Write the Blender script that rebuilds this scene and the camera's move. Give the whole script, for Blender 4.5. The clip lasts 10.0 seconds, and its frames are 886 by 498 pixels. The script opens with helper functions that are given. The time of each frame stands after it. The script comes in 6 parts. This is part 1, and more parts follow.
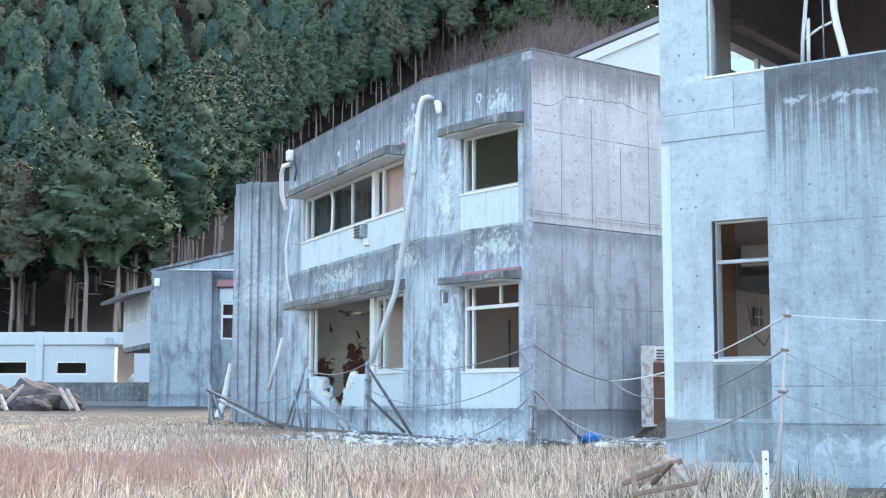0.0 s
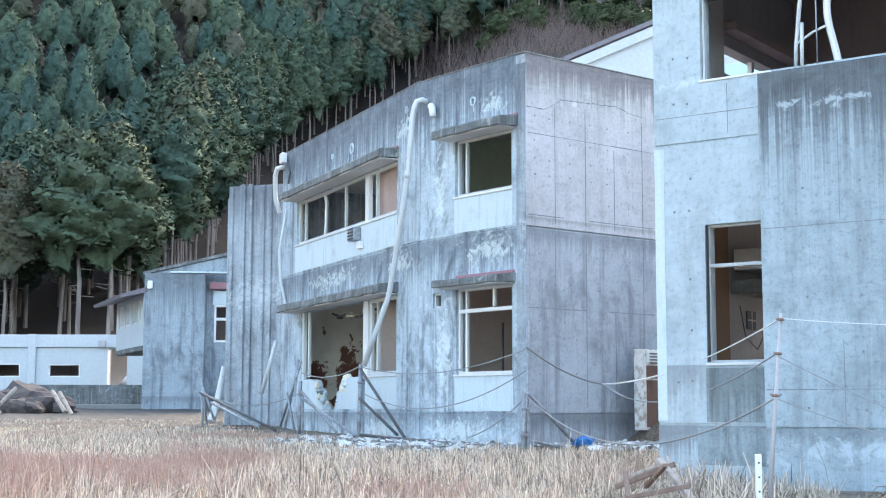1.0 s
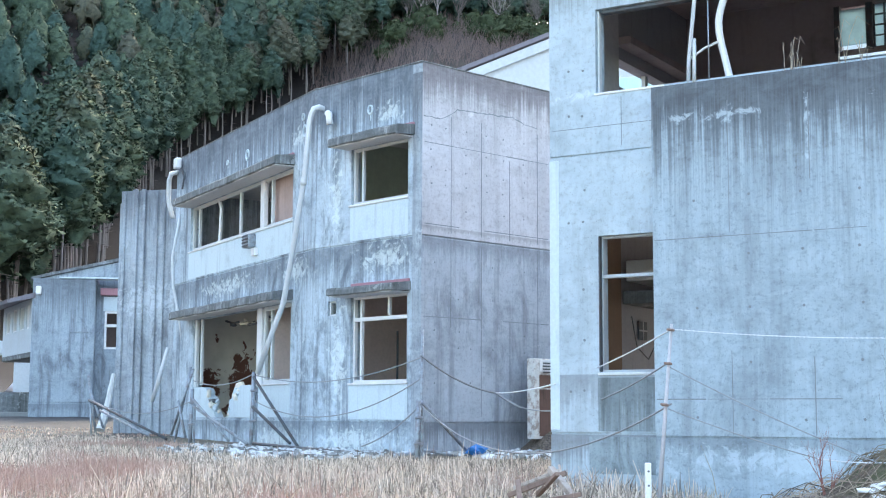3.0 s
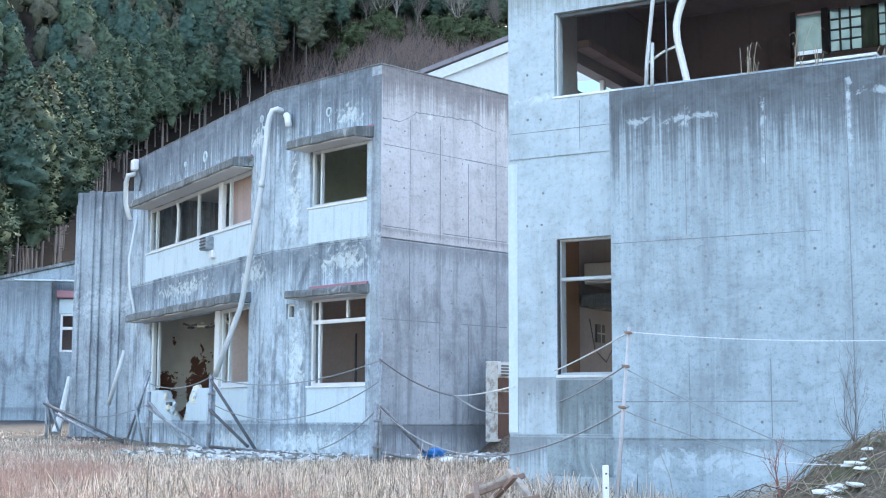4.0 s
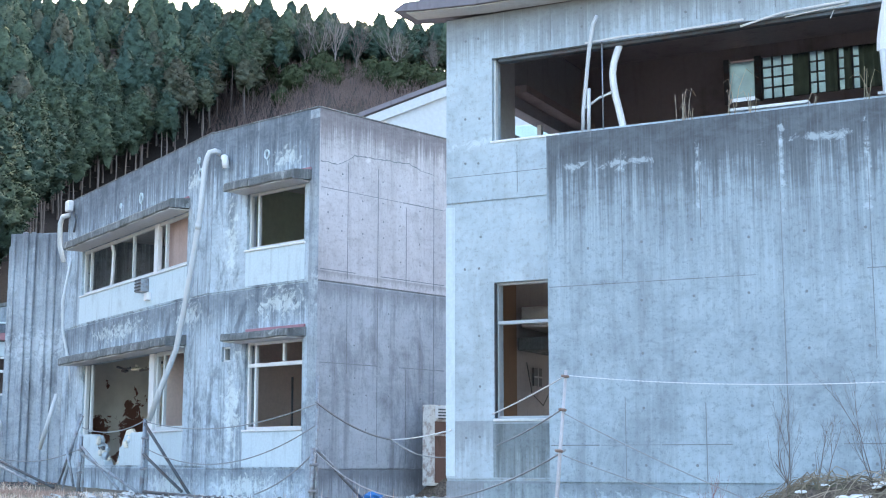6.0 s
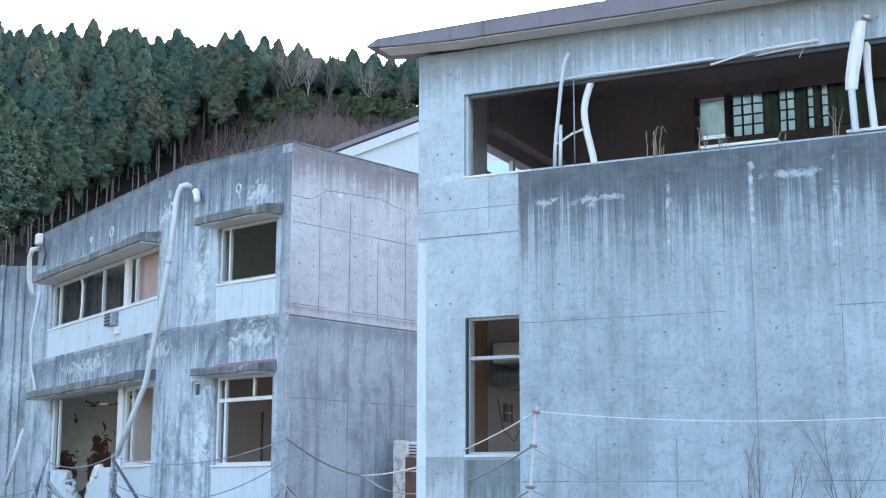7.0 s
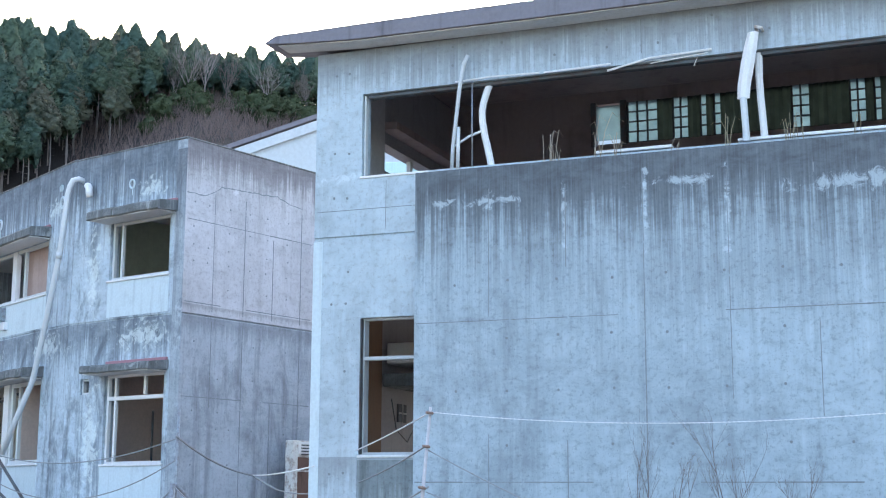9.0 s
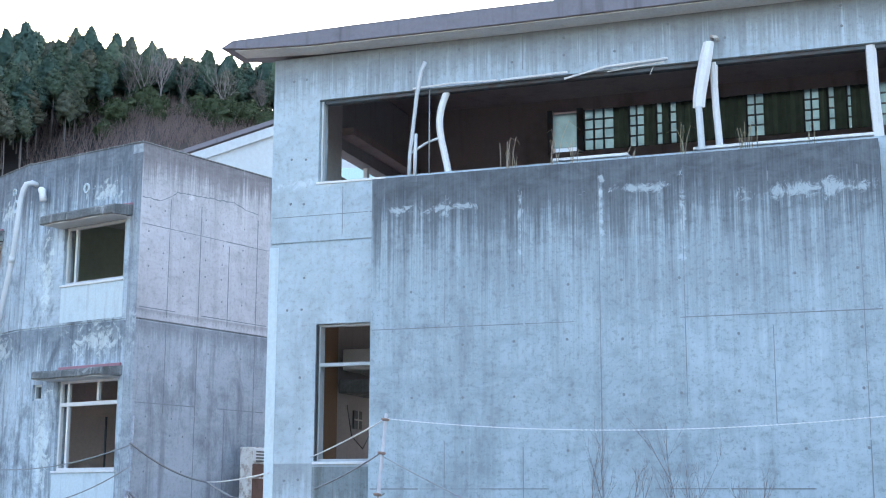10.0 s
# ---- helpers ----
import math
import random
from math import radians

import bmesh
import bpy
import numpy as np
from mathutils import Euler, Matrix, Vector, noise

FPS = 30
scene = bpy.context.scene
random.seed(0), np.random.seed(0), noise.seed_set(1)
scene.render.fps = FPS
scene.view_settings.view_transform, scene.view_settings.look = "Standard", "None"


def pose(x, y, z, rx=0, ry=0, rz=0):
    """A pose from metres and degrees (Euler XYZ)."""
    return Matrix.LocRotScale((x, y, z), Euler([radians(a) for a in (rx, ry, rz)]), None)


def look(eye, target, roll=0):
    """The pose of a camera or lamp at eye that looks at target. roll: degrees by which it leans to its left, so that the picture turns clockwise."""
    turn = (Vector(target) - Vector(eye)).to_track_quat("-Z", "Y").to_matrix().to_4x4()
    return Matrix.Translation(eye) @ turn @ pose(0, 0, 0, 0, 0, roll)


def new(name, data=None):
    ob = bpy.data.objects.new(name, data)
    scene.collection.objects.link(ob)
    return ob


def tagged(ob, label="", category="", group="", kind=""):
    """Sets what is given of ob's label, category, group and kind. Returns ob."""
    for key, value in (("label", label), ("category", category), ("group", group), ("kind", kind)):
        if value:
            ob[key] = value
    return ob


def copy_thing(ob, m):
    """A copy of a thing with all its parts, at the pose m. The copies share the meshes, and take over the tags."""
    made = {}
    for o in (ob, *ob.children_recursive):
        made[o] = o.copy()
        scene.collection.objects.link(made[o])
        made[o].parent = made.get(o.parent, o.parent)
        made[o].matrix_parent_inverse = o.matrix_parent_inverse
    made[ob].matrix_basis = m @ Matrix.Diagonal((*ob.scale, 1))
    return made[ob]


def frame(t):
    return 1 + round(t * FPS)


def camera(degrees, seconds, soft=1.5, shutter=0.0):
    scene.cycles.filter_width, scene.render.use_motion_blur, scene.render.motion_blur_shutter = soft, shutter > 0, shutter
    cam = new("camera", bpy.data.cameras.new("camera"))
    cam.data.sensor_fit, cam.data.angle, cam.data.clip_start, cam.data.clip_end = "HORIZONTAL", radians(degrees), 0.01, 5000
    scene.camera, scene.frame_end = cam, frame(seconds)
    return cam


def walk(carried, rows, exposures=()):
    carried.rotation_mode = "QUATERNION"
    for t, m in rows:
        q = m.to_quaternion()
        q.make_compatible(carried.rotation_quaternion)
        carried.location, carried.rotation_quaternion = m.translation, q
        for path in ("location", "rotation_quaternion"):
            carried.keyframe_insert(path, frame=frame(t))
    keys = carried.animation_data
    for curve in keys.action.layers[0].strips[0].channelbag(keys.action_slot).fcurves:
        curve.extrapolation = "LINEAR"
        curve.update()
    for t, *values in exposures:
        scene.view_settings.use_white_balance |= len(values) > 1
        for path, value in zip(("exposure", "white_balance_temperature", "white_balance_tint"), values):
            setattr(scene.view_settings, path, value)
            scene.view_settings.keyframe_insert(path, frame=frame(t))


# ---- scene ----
cam = camera(35.55, 10.0, 1.1)
EYE = (0.0, 0.0, 1.6)
# seconds, then the turn in degrees: the camera turns where it stands
ROWS = [
    (0.0, 96.420, -0.040, -0.004),
    (0.5, 96.462, -0.067, -0.158),
    (1.0, 96.544, -0.112, -0.283),
    (1.5, 96.727, -0.163, -0.447),
    (2.0, 96.940, -0.436, -1.283),
    (2.1, 96.893, -0.406, -1.771),
    (2.2, 96.894, -0.376, -2.410),
    (2.3, 96.895, -0.345, -2.906),
    (2.5, 96.926, -0.284, -3.709),
    (2.7, 96.912, -0.268, -4.181),
    (3.8, 96.984, -0.174, -5.908),
    (4.0, 97.031, -0.157, -6.366),
    (4.5, 97.167, -0.119, -7.188),
    (5.0, 97.565, -0.009, -7.961),
    (5.5, 98.092, 0.008, -8.552),
    (5.7, 98.314, -0.011, -8.724),
    (6.8, 100.208, -0.115, -9.819),
    (7.0, 100.289, -0.134, -10.168),
    (7.5, 100.288, -0.096, -11.241),
    (8.0, 100.233, -0.174, -12.041),
    (8.5, 100.274, -0.365, -13.316),
    (9.0, 100.321, -0.280, -14.568),
    (9.5, 100.333, -0.284, -15.417),
    (10.0, 100.601, -0.247, -16.393),
]
walk(cam, [(t, pose(*EYE, rx, ry, rz)) for t, rx, ry, rz in ROWS], [(0.0, 2.95, 7350.0, 9.0), (2.5, 2.93, 7200.0, 9.0), (5.0, 2.85, 6950.0, 10.0), (7.5, 2.68, 6900.0, 11.0), (10.0, 2.64, 6850.0, 11.0)])

# ---- light: thin overcast, the sun low behind the wooded hill ----
SUN_EL, SUN_AZ = 24.0, 18.0
world = bpy.data.worlds.new("sky")
scene.world = world
world.use_nodes = True
wn = world.node_tree.nodes
sky = wn.new("ShaderNodeTexSky")
sky.sky_type = "NISHITA"
sky.sun_disc = False
sky.sun_elevation, sky.sun_rotation = radians(SUN_EL), radians(SUN_AZ)
sky.air_density, sky.dust_density = 1.0, 4.0
wn["Background"].inputs["Strength"].default_value = 0.15
world.node_tree.links.new(sky.outputs["Color"], wn["Background"].inputs["Color"])
sun_data = bpy.data.lights.new("sun", "SUN")
sun_data.energy, sun_data.angle, sun_data.color = 0.5, radians(90), (1.0, 0.95, 0.9)
sun = new("sun", sun_data)
a, e = radians(SUN_AZ), radians(SUN_EL)
sun.matrix_world = look((0, 0, 60), (-math.sin(a) * math.cos(e) * 10, -math.cos(a) * math.cos(e) * 10, 60 - math.sin(e) * 10))

# ---- materials ----
MATS = {}


class Nodes:
    """Short hand for a node material."""

    def __init__(self, name):
        self.mat = bpy.data.materials.new(name)
        self.mat.use_nodes = True
        self.t = self.mat.node_tree
        self.bsdf = self.t.nodes["Principled BSDF"]
        self.coord = self.t.nodes.new("ShaderNodeTexCoord").outputs["Object"]
        MATS[name] = self.mat

    def set(self, node, socket, value):
        s = node.inputs[socket]
        if isinstance(value, bpy.types.NodeSocket):
            self.t.links.new(value, s)
        else:
            s.default_value = value

    def noise(self, scale, detail=4.0, rough=0.55, stretch=None, source=None, out="Fac", warp=0.0):
        v = source or self.coord
        if stretch:
            m = self.t.nodes.new("ShaderNodeMapping")
            m.inputs["Scale"].default_value = stretch
            self.t.links.new(v, m.inputs["Vector"])
            v = m.outputs["Vector"]
        n = self.t.nodes.new("ShaderNodeTexNoise")
        self.t.links.new(v, n.inputs["Vector"])
        for k, val in (("Scale", scale), ("Detail", detail), ("Roughness", rough), ("Distortion", warp)):
            n.inputs[k].default_value = val
        return n.outputs[out]

    def ramp(self, value, lo, hi, a=0.0, b=1.0):
        n = self.t.nodes.new("ShaderNodeMapRange")
        n.interpolation_type = "SMOOTHSTEP"
        for k, val in (("From Min", lo), ("From Max", hi), ("To Min", a), ("To Max", b)):
            self.set(n, k, val)
        self.set(n, "Value", value)
        return n.outputs["Result"]

    def math(self, op, a, b=0.0):
        n = self.t.nodes.new("ShaderNodeMath")
        n.operation = op
        self.set(n, 0, a)
        self.set(n, 1, b)
        return n.outputs[0]

    def mix(self, fac, a, b):
        n = self.t.nodes.new("ShaderNodeMix")
        n.data_type = "RGBA"
        self.set(n, 0, fac)
        for i, c in ((6, a), (7, b)):
            self.set(n, i, c if isinstance(c, bpy.types.NodeSocket) else (*c, 1.0))
        return n.outputs[2]

    def axis(self, which, source=None):
        n = self.t.nodes.new("ShaderNodeSeparateXYZ")
        self.t.links.new(source or self.coord, n.inputs[0])
        return n.outputs[which]

    def done(self, color, rough=0.8, bump=None, strength=0.3, distance=0.01, metal=0.0):
        self.set(self.bsdf, "Base Color", color if isinstance(color, bpy.types.NodeSocket) else (*color, 1.0))
        self.set(self.bsdf, "Roughness", rough)
        self.set(self.bsdf, "Metallic", metal)
        if bump is not None:
            b = self.t.nodes.new("ShaderNodeBump")
            b.inputs["Strength"].default_value, b.inputs["Distance"].default_value = strength, distance
            self.t.links.new(bump, b.inputs["Height"])
            self.t.links.new(b.outputs["Normal"], self.bsdf.inputs["Normal"])
        return self.mat


def concrete(name, base, dark, pale, top, drip=1.2, stain=0.85, dirt=0.3, patch=0.3, bands=(), spots=()):
    """Weathered cast concrete. top, drip: where rain stains start and how far they run, on concrete_pale also shade
    painted under its eave;
    bands: (height, run, strength) of more stains; spots: (along, height, half width, half height) of lime crusts."""
    m = Nodes(name)
    x, z = m.axis(0), m.axis(2)
    cloud = m.noise(0.55, 5, 0.6)
    fine = m.noise(16, 6, 0.72)
    ripple = m.noise(2.6, 6, 0.68, stretch=(1.0, 1.0, 2.2), warp=0.5)
    streak = m.noise(1.0, 5, 0.62, stretch=(4.5, 4.5, 0.25))
    thin = m.noise(1.0, 4, 0.7, stretch=(15.0, 15.0, 0.35))
    hair = m.noise(1.0, 3, 0.7, stretch=(42.0, 42.0, 0.8))
    col = m.mix(m.ramp(cloud, 0.32, 0.68), [c * 0.86 for c in base], [min(1, c * 1.1) for c in base])
    col = m.mix(m.math("MULTIPLY", m.ramp(ripple, 0.46, 0.66), 0.25), col, pale)
    col = m.mix(m.math("MULTIPLY", m.ramp(ripple, 0.48, 0.34), 0.16), col, dark)
    col = m.mix(m.math("MULTIPLY", m.ramp(fine, 0.49, 0.68), 0.34), col, dark)
    col = m.mix(m.math("MULTIPLY", m.ramp(streak, 0.50, 0.68), dirt), col, dark)
    col = m.mix(m.math("MULTIPLY", m.ramp(thin, 0.58, 0.72), dirt * 0.6), col, dark)
    col = m.mix(m.math("MULTIPLY", m.ramp(thin, 0.46, 0.34), patch * 0.6), col, pale)
    grime = m.noise(1.4, 8, 0.72, stretch=(1.3, 1.3, 0.55), warp=0.7)
    col = m.mix(m.math("MULTIPLY", m.ramp(grime, 0.47, 0.66), dirt * 1.1), col, dark)
    flake = m.noise(2.4, 9, 0.78, stretch=(1.0, 1.0, 0.6), warp=0.6)
    col = m.mix(m.math("MULTIPLY", m.ramp(flake, 0.57, 0.62), patch), col, pale)
    reach = m.math("ADD", m.math("MULTIPLY", m.ramp(thin, 0.32, 0.68), 0.6), m.math("ADD", m.math("MULTIPLY", m.ramp(hair, 0.35, 0.65), 0.2), m.ramp(ripple, 0.3, 0.7, 0.15, 0.6)))
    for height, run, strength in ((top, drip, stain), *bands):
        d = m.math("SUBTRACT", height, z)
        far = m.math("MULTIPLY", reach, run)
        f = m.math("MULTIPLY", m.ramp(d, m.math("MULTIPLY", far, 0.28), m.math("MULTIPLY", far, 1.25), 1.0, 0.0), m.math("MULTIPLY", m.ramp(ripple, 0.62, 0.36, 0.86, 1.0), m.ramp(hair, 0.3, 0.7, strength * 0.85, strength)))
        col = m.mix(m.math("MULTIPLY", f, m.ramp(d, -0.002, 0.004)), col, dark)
    col = m.mix(m.math("MULTIPLY", m.ramp(thin, 0.42, 0.30), m.ramp(ripple, 0.4, 0.65, 0.03, 0.28)), col, pale)
    for sx, sz, rx, rz in spots:
        dx = m.math("DIVIDE", m.math("SUBTRACT", x, sx), rx)
        dz = m.math("DIVIDE", m.math("SUBTRACT", z, sz), rz)
        r = m.math("SQRT", m.math("ADD", m.math("MULTIPLY", dx, dx), m.math("MULTIPLY", dz, dz)))
        crust = m.noise(5.5, 8, 0.75, warp=0.8)
        edge = m.math("SUBTRACT", m.math("ADD", crust, 0.12), m.math("MULTIPLY", r, 0.16))
        col = m.mix(m.math("MULTIPLY", m.ramp(edge, 0.48, 0.60), 0.55), col, [min(0.85, c * 1.08) for c in pale])
    pits = m.noise(48, 3, 0.6)
    col = m.mix(m.math("MULTIPLY", m.ramp(pits, 0.60, 0.70), 0.45), col, dark)
    return m.done(col, m.ramp(fine, 0.3, 0.7, 0.75, 0.95), m.math("ADD", fine, m.math("MULTIPLY", ripple, 0.8)), 0.35, 0.008)


def painted(name, color, rough=0.6, dirt=0.35, dirt_color=(0.12, 0.11, 0.1), scale=3.0, bump=0.15):
    """Paint, plaster, plastic or board with stains and fine grain."""
    m = Nodes(name)
    big = m.noise(scale, 6, 0.65)
    fine = m.noise(scale * 14, 5, 0.6)
    run = m.noise(scale, 4, 0.6, stretch=(4, 4, 0.3))
    col = m.mix(m.ramp(fine, 0.3, 0.7), [c * 0.9 for c in color], color)
    col = m.mix(m.math("MULTIPLY", m.ramp(big, 0.5, 0.75), dirt), col, dirt_color)
    col = m.mix(m.math("MULTIPLY", m.ramp(run, 0.52, 0.75), dirt), col, dirt_color)
    return m.done(col, rough, fine, bump, 0.004)


def metal(name, color, rough=0.4, metallic=0.7, rust=0.0):
    m = Nodes(name)
    big = m.noise(6, 6, 0.7)
    fine = m.noise(40, 4, 0.6)
    col = m.mix(m.ramp(fine, 0.3, 0.7), [c * 0.85 for c in color], color)
    col = m.mix(m.math("MULTIPLY", m.ramp(big, 0.45, 0.62), rust), col, (0.16, 0.06, 0.025))
    return m.done(col, m.ramp(big, 0.3, 0.7, rough, rough + 0.25), fine, 0.1, 0.002, metallic)


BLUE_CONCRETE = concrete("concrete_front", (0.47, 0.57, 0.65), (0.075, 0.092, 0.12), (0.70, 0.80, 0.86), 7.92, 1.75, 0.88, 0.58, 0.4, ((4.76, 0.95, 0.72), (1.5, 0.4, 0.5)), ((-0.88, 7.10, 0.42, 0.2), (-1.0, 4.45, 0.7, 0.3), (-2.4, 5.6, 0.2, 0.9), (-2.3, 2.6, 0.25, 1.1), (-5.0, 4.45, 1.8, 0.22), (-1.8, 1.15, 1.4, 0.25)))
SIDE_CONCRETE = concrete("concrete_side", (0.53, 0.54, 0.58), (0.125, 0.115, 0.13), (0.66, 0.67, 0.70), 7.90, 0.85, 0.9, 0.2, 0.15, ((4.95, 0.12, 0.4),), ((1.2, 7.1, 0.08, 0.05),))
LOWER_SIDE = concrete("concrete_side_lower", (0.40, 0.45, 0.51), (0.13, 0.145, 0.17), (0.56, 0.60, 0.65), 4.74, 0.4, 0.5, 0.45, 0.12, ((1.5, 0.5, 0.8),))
# the run from 7.1 down mixes grime with painted shade of the eave
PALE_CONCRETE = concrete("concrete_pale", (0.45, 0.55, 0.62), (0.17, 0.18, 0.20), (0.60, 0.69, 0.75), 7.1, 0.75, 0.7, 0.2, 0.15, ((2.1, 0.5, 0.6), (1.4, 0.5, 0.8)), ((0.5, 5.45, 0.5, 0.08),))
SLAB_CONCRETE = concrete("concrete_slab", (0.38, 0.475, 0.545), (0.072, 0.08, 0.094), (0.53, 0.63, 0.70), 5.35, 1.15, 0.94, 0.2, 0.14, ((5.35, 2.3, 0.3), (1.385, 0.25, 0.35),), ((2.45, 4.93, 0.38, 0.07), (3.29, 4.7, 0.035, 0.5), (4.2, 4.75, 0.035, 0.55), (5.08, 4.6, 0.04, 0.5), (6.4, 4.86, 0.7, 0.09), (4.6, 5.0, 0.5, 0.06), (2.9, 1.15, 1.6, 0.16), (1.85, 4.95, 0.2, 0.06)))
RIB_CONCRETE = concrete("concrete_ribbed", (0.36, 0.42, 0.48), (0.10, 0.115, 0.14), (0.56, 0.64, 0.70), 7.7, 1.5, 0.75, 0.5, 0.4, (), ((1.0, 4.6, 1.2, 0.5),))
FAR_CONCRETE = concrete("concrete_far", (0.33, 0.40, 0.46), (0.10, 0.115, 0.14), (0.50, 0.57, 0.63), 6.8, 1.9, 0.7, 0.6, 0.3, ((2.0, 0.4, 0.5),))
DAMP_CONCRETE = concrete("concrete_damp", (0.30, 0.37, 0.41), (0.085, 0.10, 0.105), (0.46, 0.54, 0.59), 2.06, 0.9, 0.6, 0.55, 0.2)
HOOD_CONCRETE = concrete("concrete_mossy", (0.15, 0.165, 0.175), (0.05, 0.058, 0.055), (0.42, 0.46, 0.47), 50.0, 0.01, 0.0, 0.5, 0.55)
SPANDREL = painted("paint_spandrel", (0.60, 0.71, 0.77), 0.8, 0.4, (0.26, 0.32, 0.36), 1.7)
SOFFIT = painted("soffit_pale", (0.62, 0.64, 0.66), 0.85, 0.3, (0.3, 0.3, 0.3), 2.0)
WHITE_WALL = painted("paint_white_wall", (0.56, 0.62, 0.67), 0.75, 0.25, (0.4, 0.42, 0.42), 0.6)
ALUMINIUM = painted("window_aluminium", (0.66, 0.70, 0.72), 0.4, 0.2, (0.3, 0.3, 0.3), 5)
WHITE_FRAME = painted("window_white", (0.80, 0.82, 0.84), 0.4, 0.15, (0.35, 0.35, 0.33), 5)
GREY_FRAME = painted("window_grey", (0.44, 0.49, 0.53), 0.4, 0.25, (0.2, 0.2, 0.2), 5)
PVC = painted("pvc_grey", (0.62, 0.67, 0.71), 0.35, 0.25, (0.28, 0.30, 0.30), 4)
GALV = metal("galvanised_steel", (0.36, 0.42, 0.48), 0.45, 0.5, 0.35)
DARK_METAL = metal("dark_metal", (0.10, 0.12, 0.14), 0.5, 0.4, 0.3)
RUSTY = metal("rusty_steel", (0.72, 0.72, 0.7), 0.6, 0.05, 0.6)
ROPE_WHITE = painted("rope_white", (0.70, 0.74, 0.78), 0.9, 0.15)
ROPE_GREY = painted("rope_grey", (0.30, 0.32, 0.34), 0.9, 0.3)
PINK_WALL = painted("plaster_pink", (0.84, 0.69, 0.63), 0.85, 0.15, (0.3, 0.22, 0.2), 1.2)
PINK_BOARD = painted("board_pink", (0.46, 0.345, 0.315), 0.85, 0.25, (0.2, 0.14, 0.12), 1.5)
GREEN_WALL = painted("plaster_green", (0.56, 0.64, 0.52), 0.85, 0.2, (0.2, 0.24, 0.18), 0.8)
CREAM_WALL = painted("plaster_cream", (0.80, 0.77, 0.68), 0.85, 0.3, (0.25, 0.2, 0.15), 1.0)


def peeled(name, plaster, bare, zones):
    """Plaster fallen off in ragged patches; zones: (along, height, half width, half height)."""
    m = Nodes(name)
    x, z = m.axis(0), m.axis(2)
    big, rag = m.noise(1.2, 5, 0.6), m.noise(3.4, 7, 0.7, warp=0.8)
    col = m.mix(m.ramp(big, 0.4, 0.7), plaster, [c * 0.78 for c in plaster])
    for sx, sz, rx, rz in zones:
        dx, dz = m.math("DIVIDE", m.math("SUBTRACT", x, sx), rx), m.math("DIVIDE", m.math("SUBTRACT", z, sz), rz)
        d = m.math("SQRT", m.math("ADD", m.math("MULTIPLY", dx, dx), m.math("MULTIPLY", dz, dz)))
        col = m.mix(m.ramp(m.math("SUBTRACT", rag, m.math("MULTIPLY", d, 0.17)), 0.35, 0.37), col, bare)
    return m.done(col, 0.9, rag, 0.4, 0.02)


PEELED = peeled("plaster_peeled", (0.74, 0.73, 0.68), (0.16, 0.075, 0.055), ((0.82, 2.33, 0.30, 0.38), (1.68, 2.78, 0.28, 0.42), (1.5, 2.2, 0.26, 0.5), (1.86, 2.5, 0.14, 0.4), (1.03, 3.45, 0.05, 0.14)))
GREY_WALL = painted("plaster_grey", (0.52, 0.53, 0.56), 0.85, 0.3, (0.2, 0.2, 0.2), 1.0)
DULL_WALL = painted("plaster_dull", (0.34, 0.345, 0.38), 0.85, 0.4, (0.12, 0.12, 0.13), 1.5)
DARK_WALL = painted("inner_wall_dark", (0.30, 0.265, 0.28), 0.9, 0.4, (0.04, 0.03, 0.03), 1.0)
DARK_CEILING = painted("ceiling_board", (0.38, 0.33, 0.34), 0.9, 0.3, (0.05, 0.04, 0.04), 1.0)
SCREED = painted("screed_floor", (0.42, 0.41, 0.39), 0.9, 0.5, (0.1, 0.1, 0.1), 1.0)
BROWN_BOARD = painted("brown_board", (0.17, 0.10, 0.06), 0.6, 0.3, (0.1, 0.05, 0.03), 2.0)
CABINET_DARK = painted("cabinet_shade_brown", (0.16, 0.09, 0.07), 0.9, 0.4, (0.03, 0.02, 0.015), 6.0)
ROOF_METAL = painted("roof_sheet", (0.20, 0.19, 0.225), 0.6, 0.6, (0.07, 0.06, 0.07), 1.6, 0.4)
RED_TRIM = painted("faded_red_trim", (0.40, 0.20, 0.24), 0.7, 0.4, (0.2, 0.15, 0.15), 4)
JOINT = painted("joint_line", (0.235, 0.265, 0.295), 0.95, 0.5, (0.08, 0.09, 0.1), 6)
TIE = painted("tie_hole_dark", (0.22, 0.25, 0.28), 0.9, 0.3)


def translucent(name, color):
    """Cloudy glass or thin cloth that passes light."""
    m = Nodes(name)
    n = m.t.nodes.new("ShaderNodeBsdfTranslucent")
    g = m.noise(6, 4, 0.6)
    m.t.links.new(m.mix(m.ramp(g, 0.3, 0.7), [c * 0.8 for c in color], color), n.inputs["Color"])
    mix = m.t.nodes.new("ShaderNodeMixShader")
    mix.inputs[0].default_value = 0.85
    m.done([min(1, c * 1.2) for c in color], 0.5)
    m.t.links.new(m.bsdf.outputs[0], mix.inputs[1])
    m.t.links.new(n.outputs[0], mix.inputs[2])
    m.t.links.new(mix.outputs[0], m.t.nodes["Material Output"].inputs["Surface"])
    return m.mat


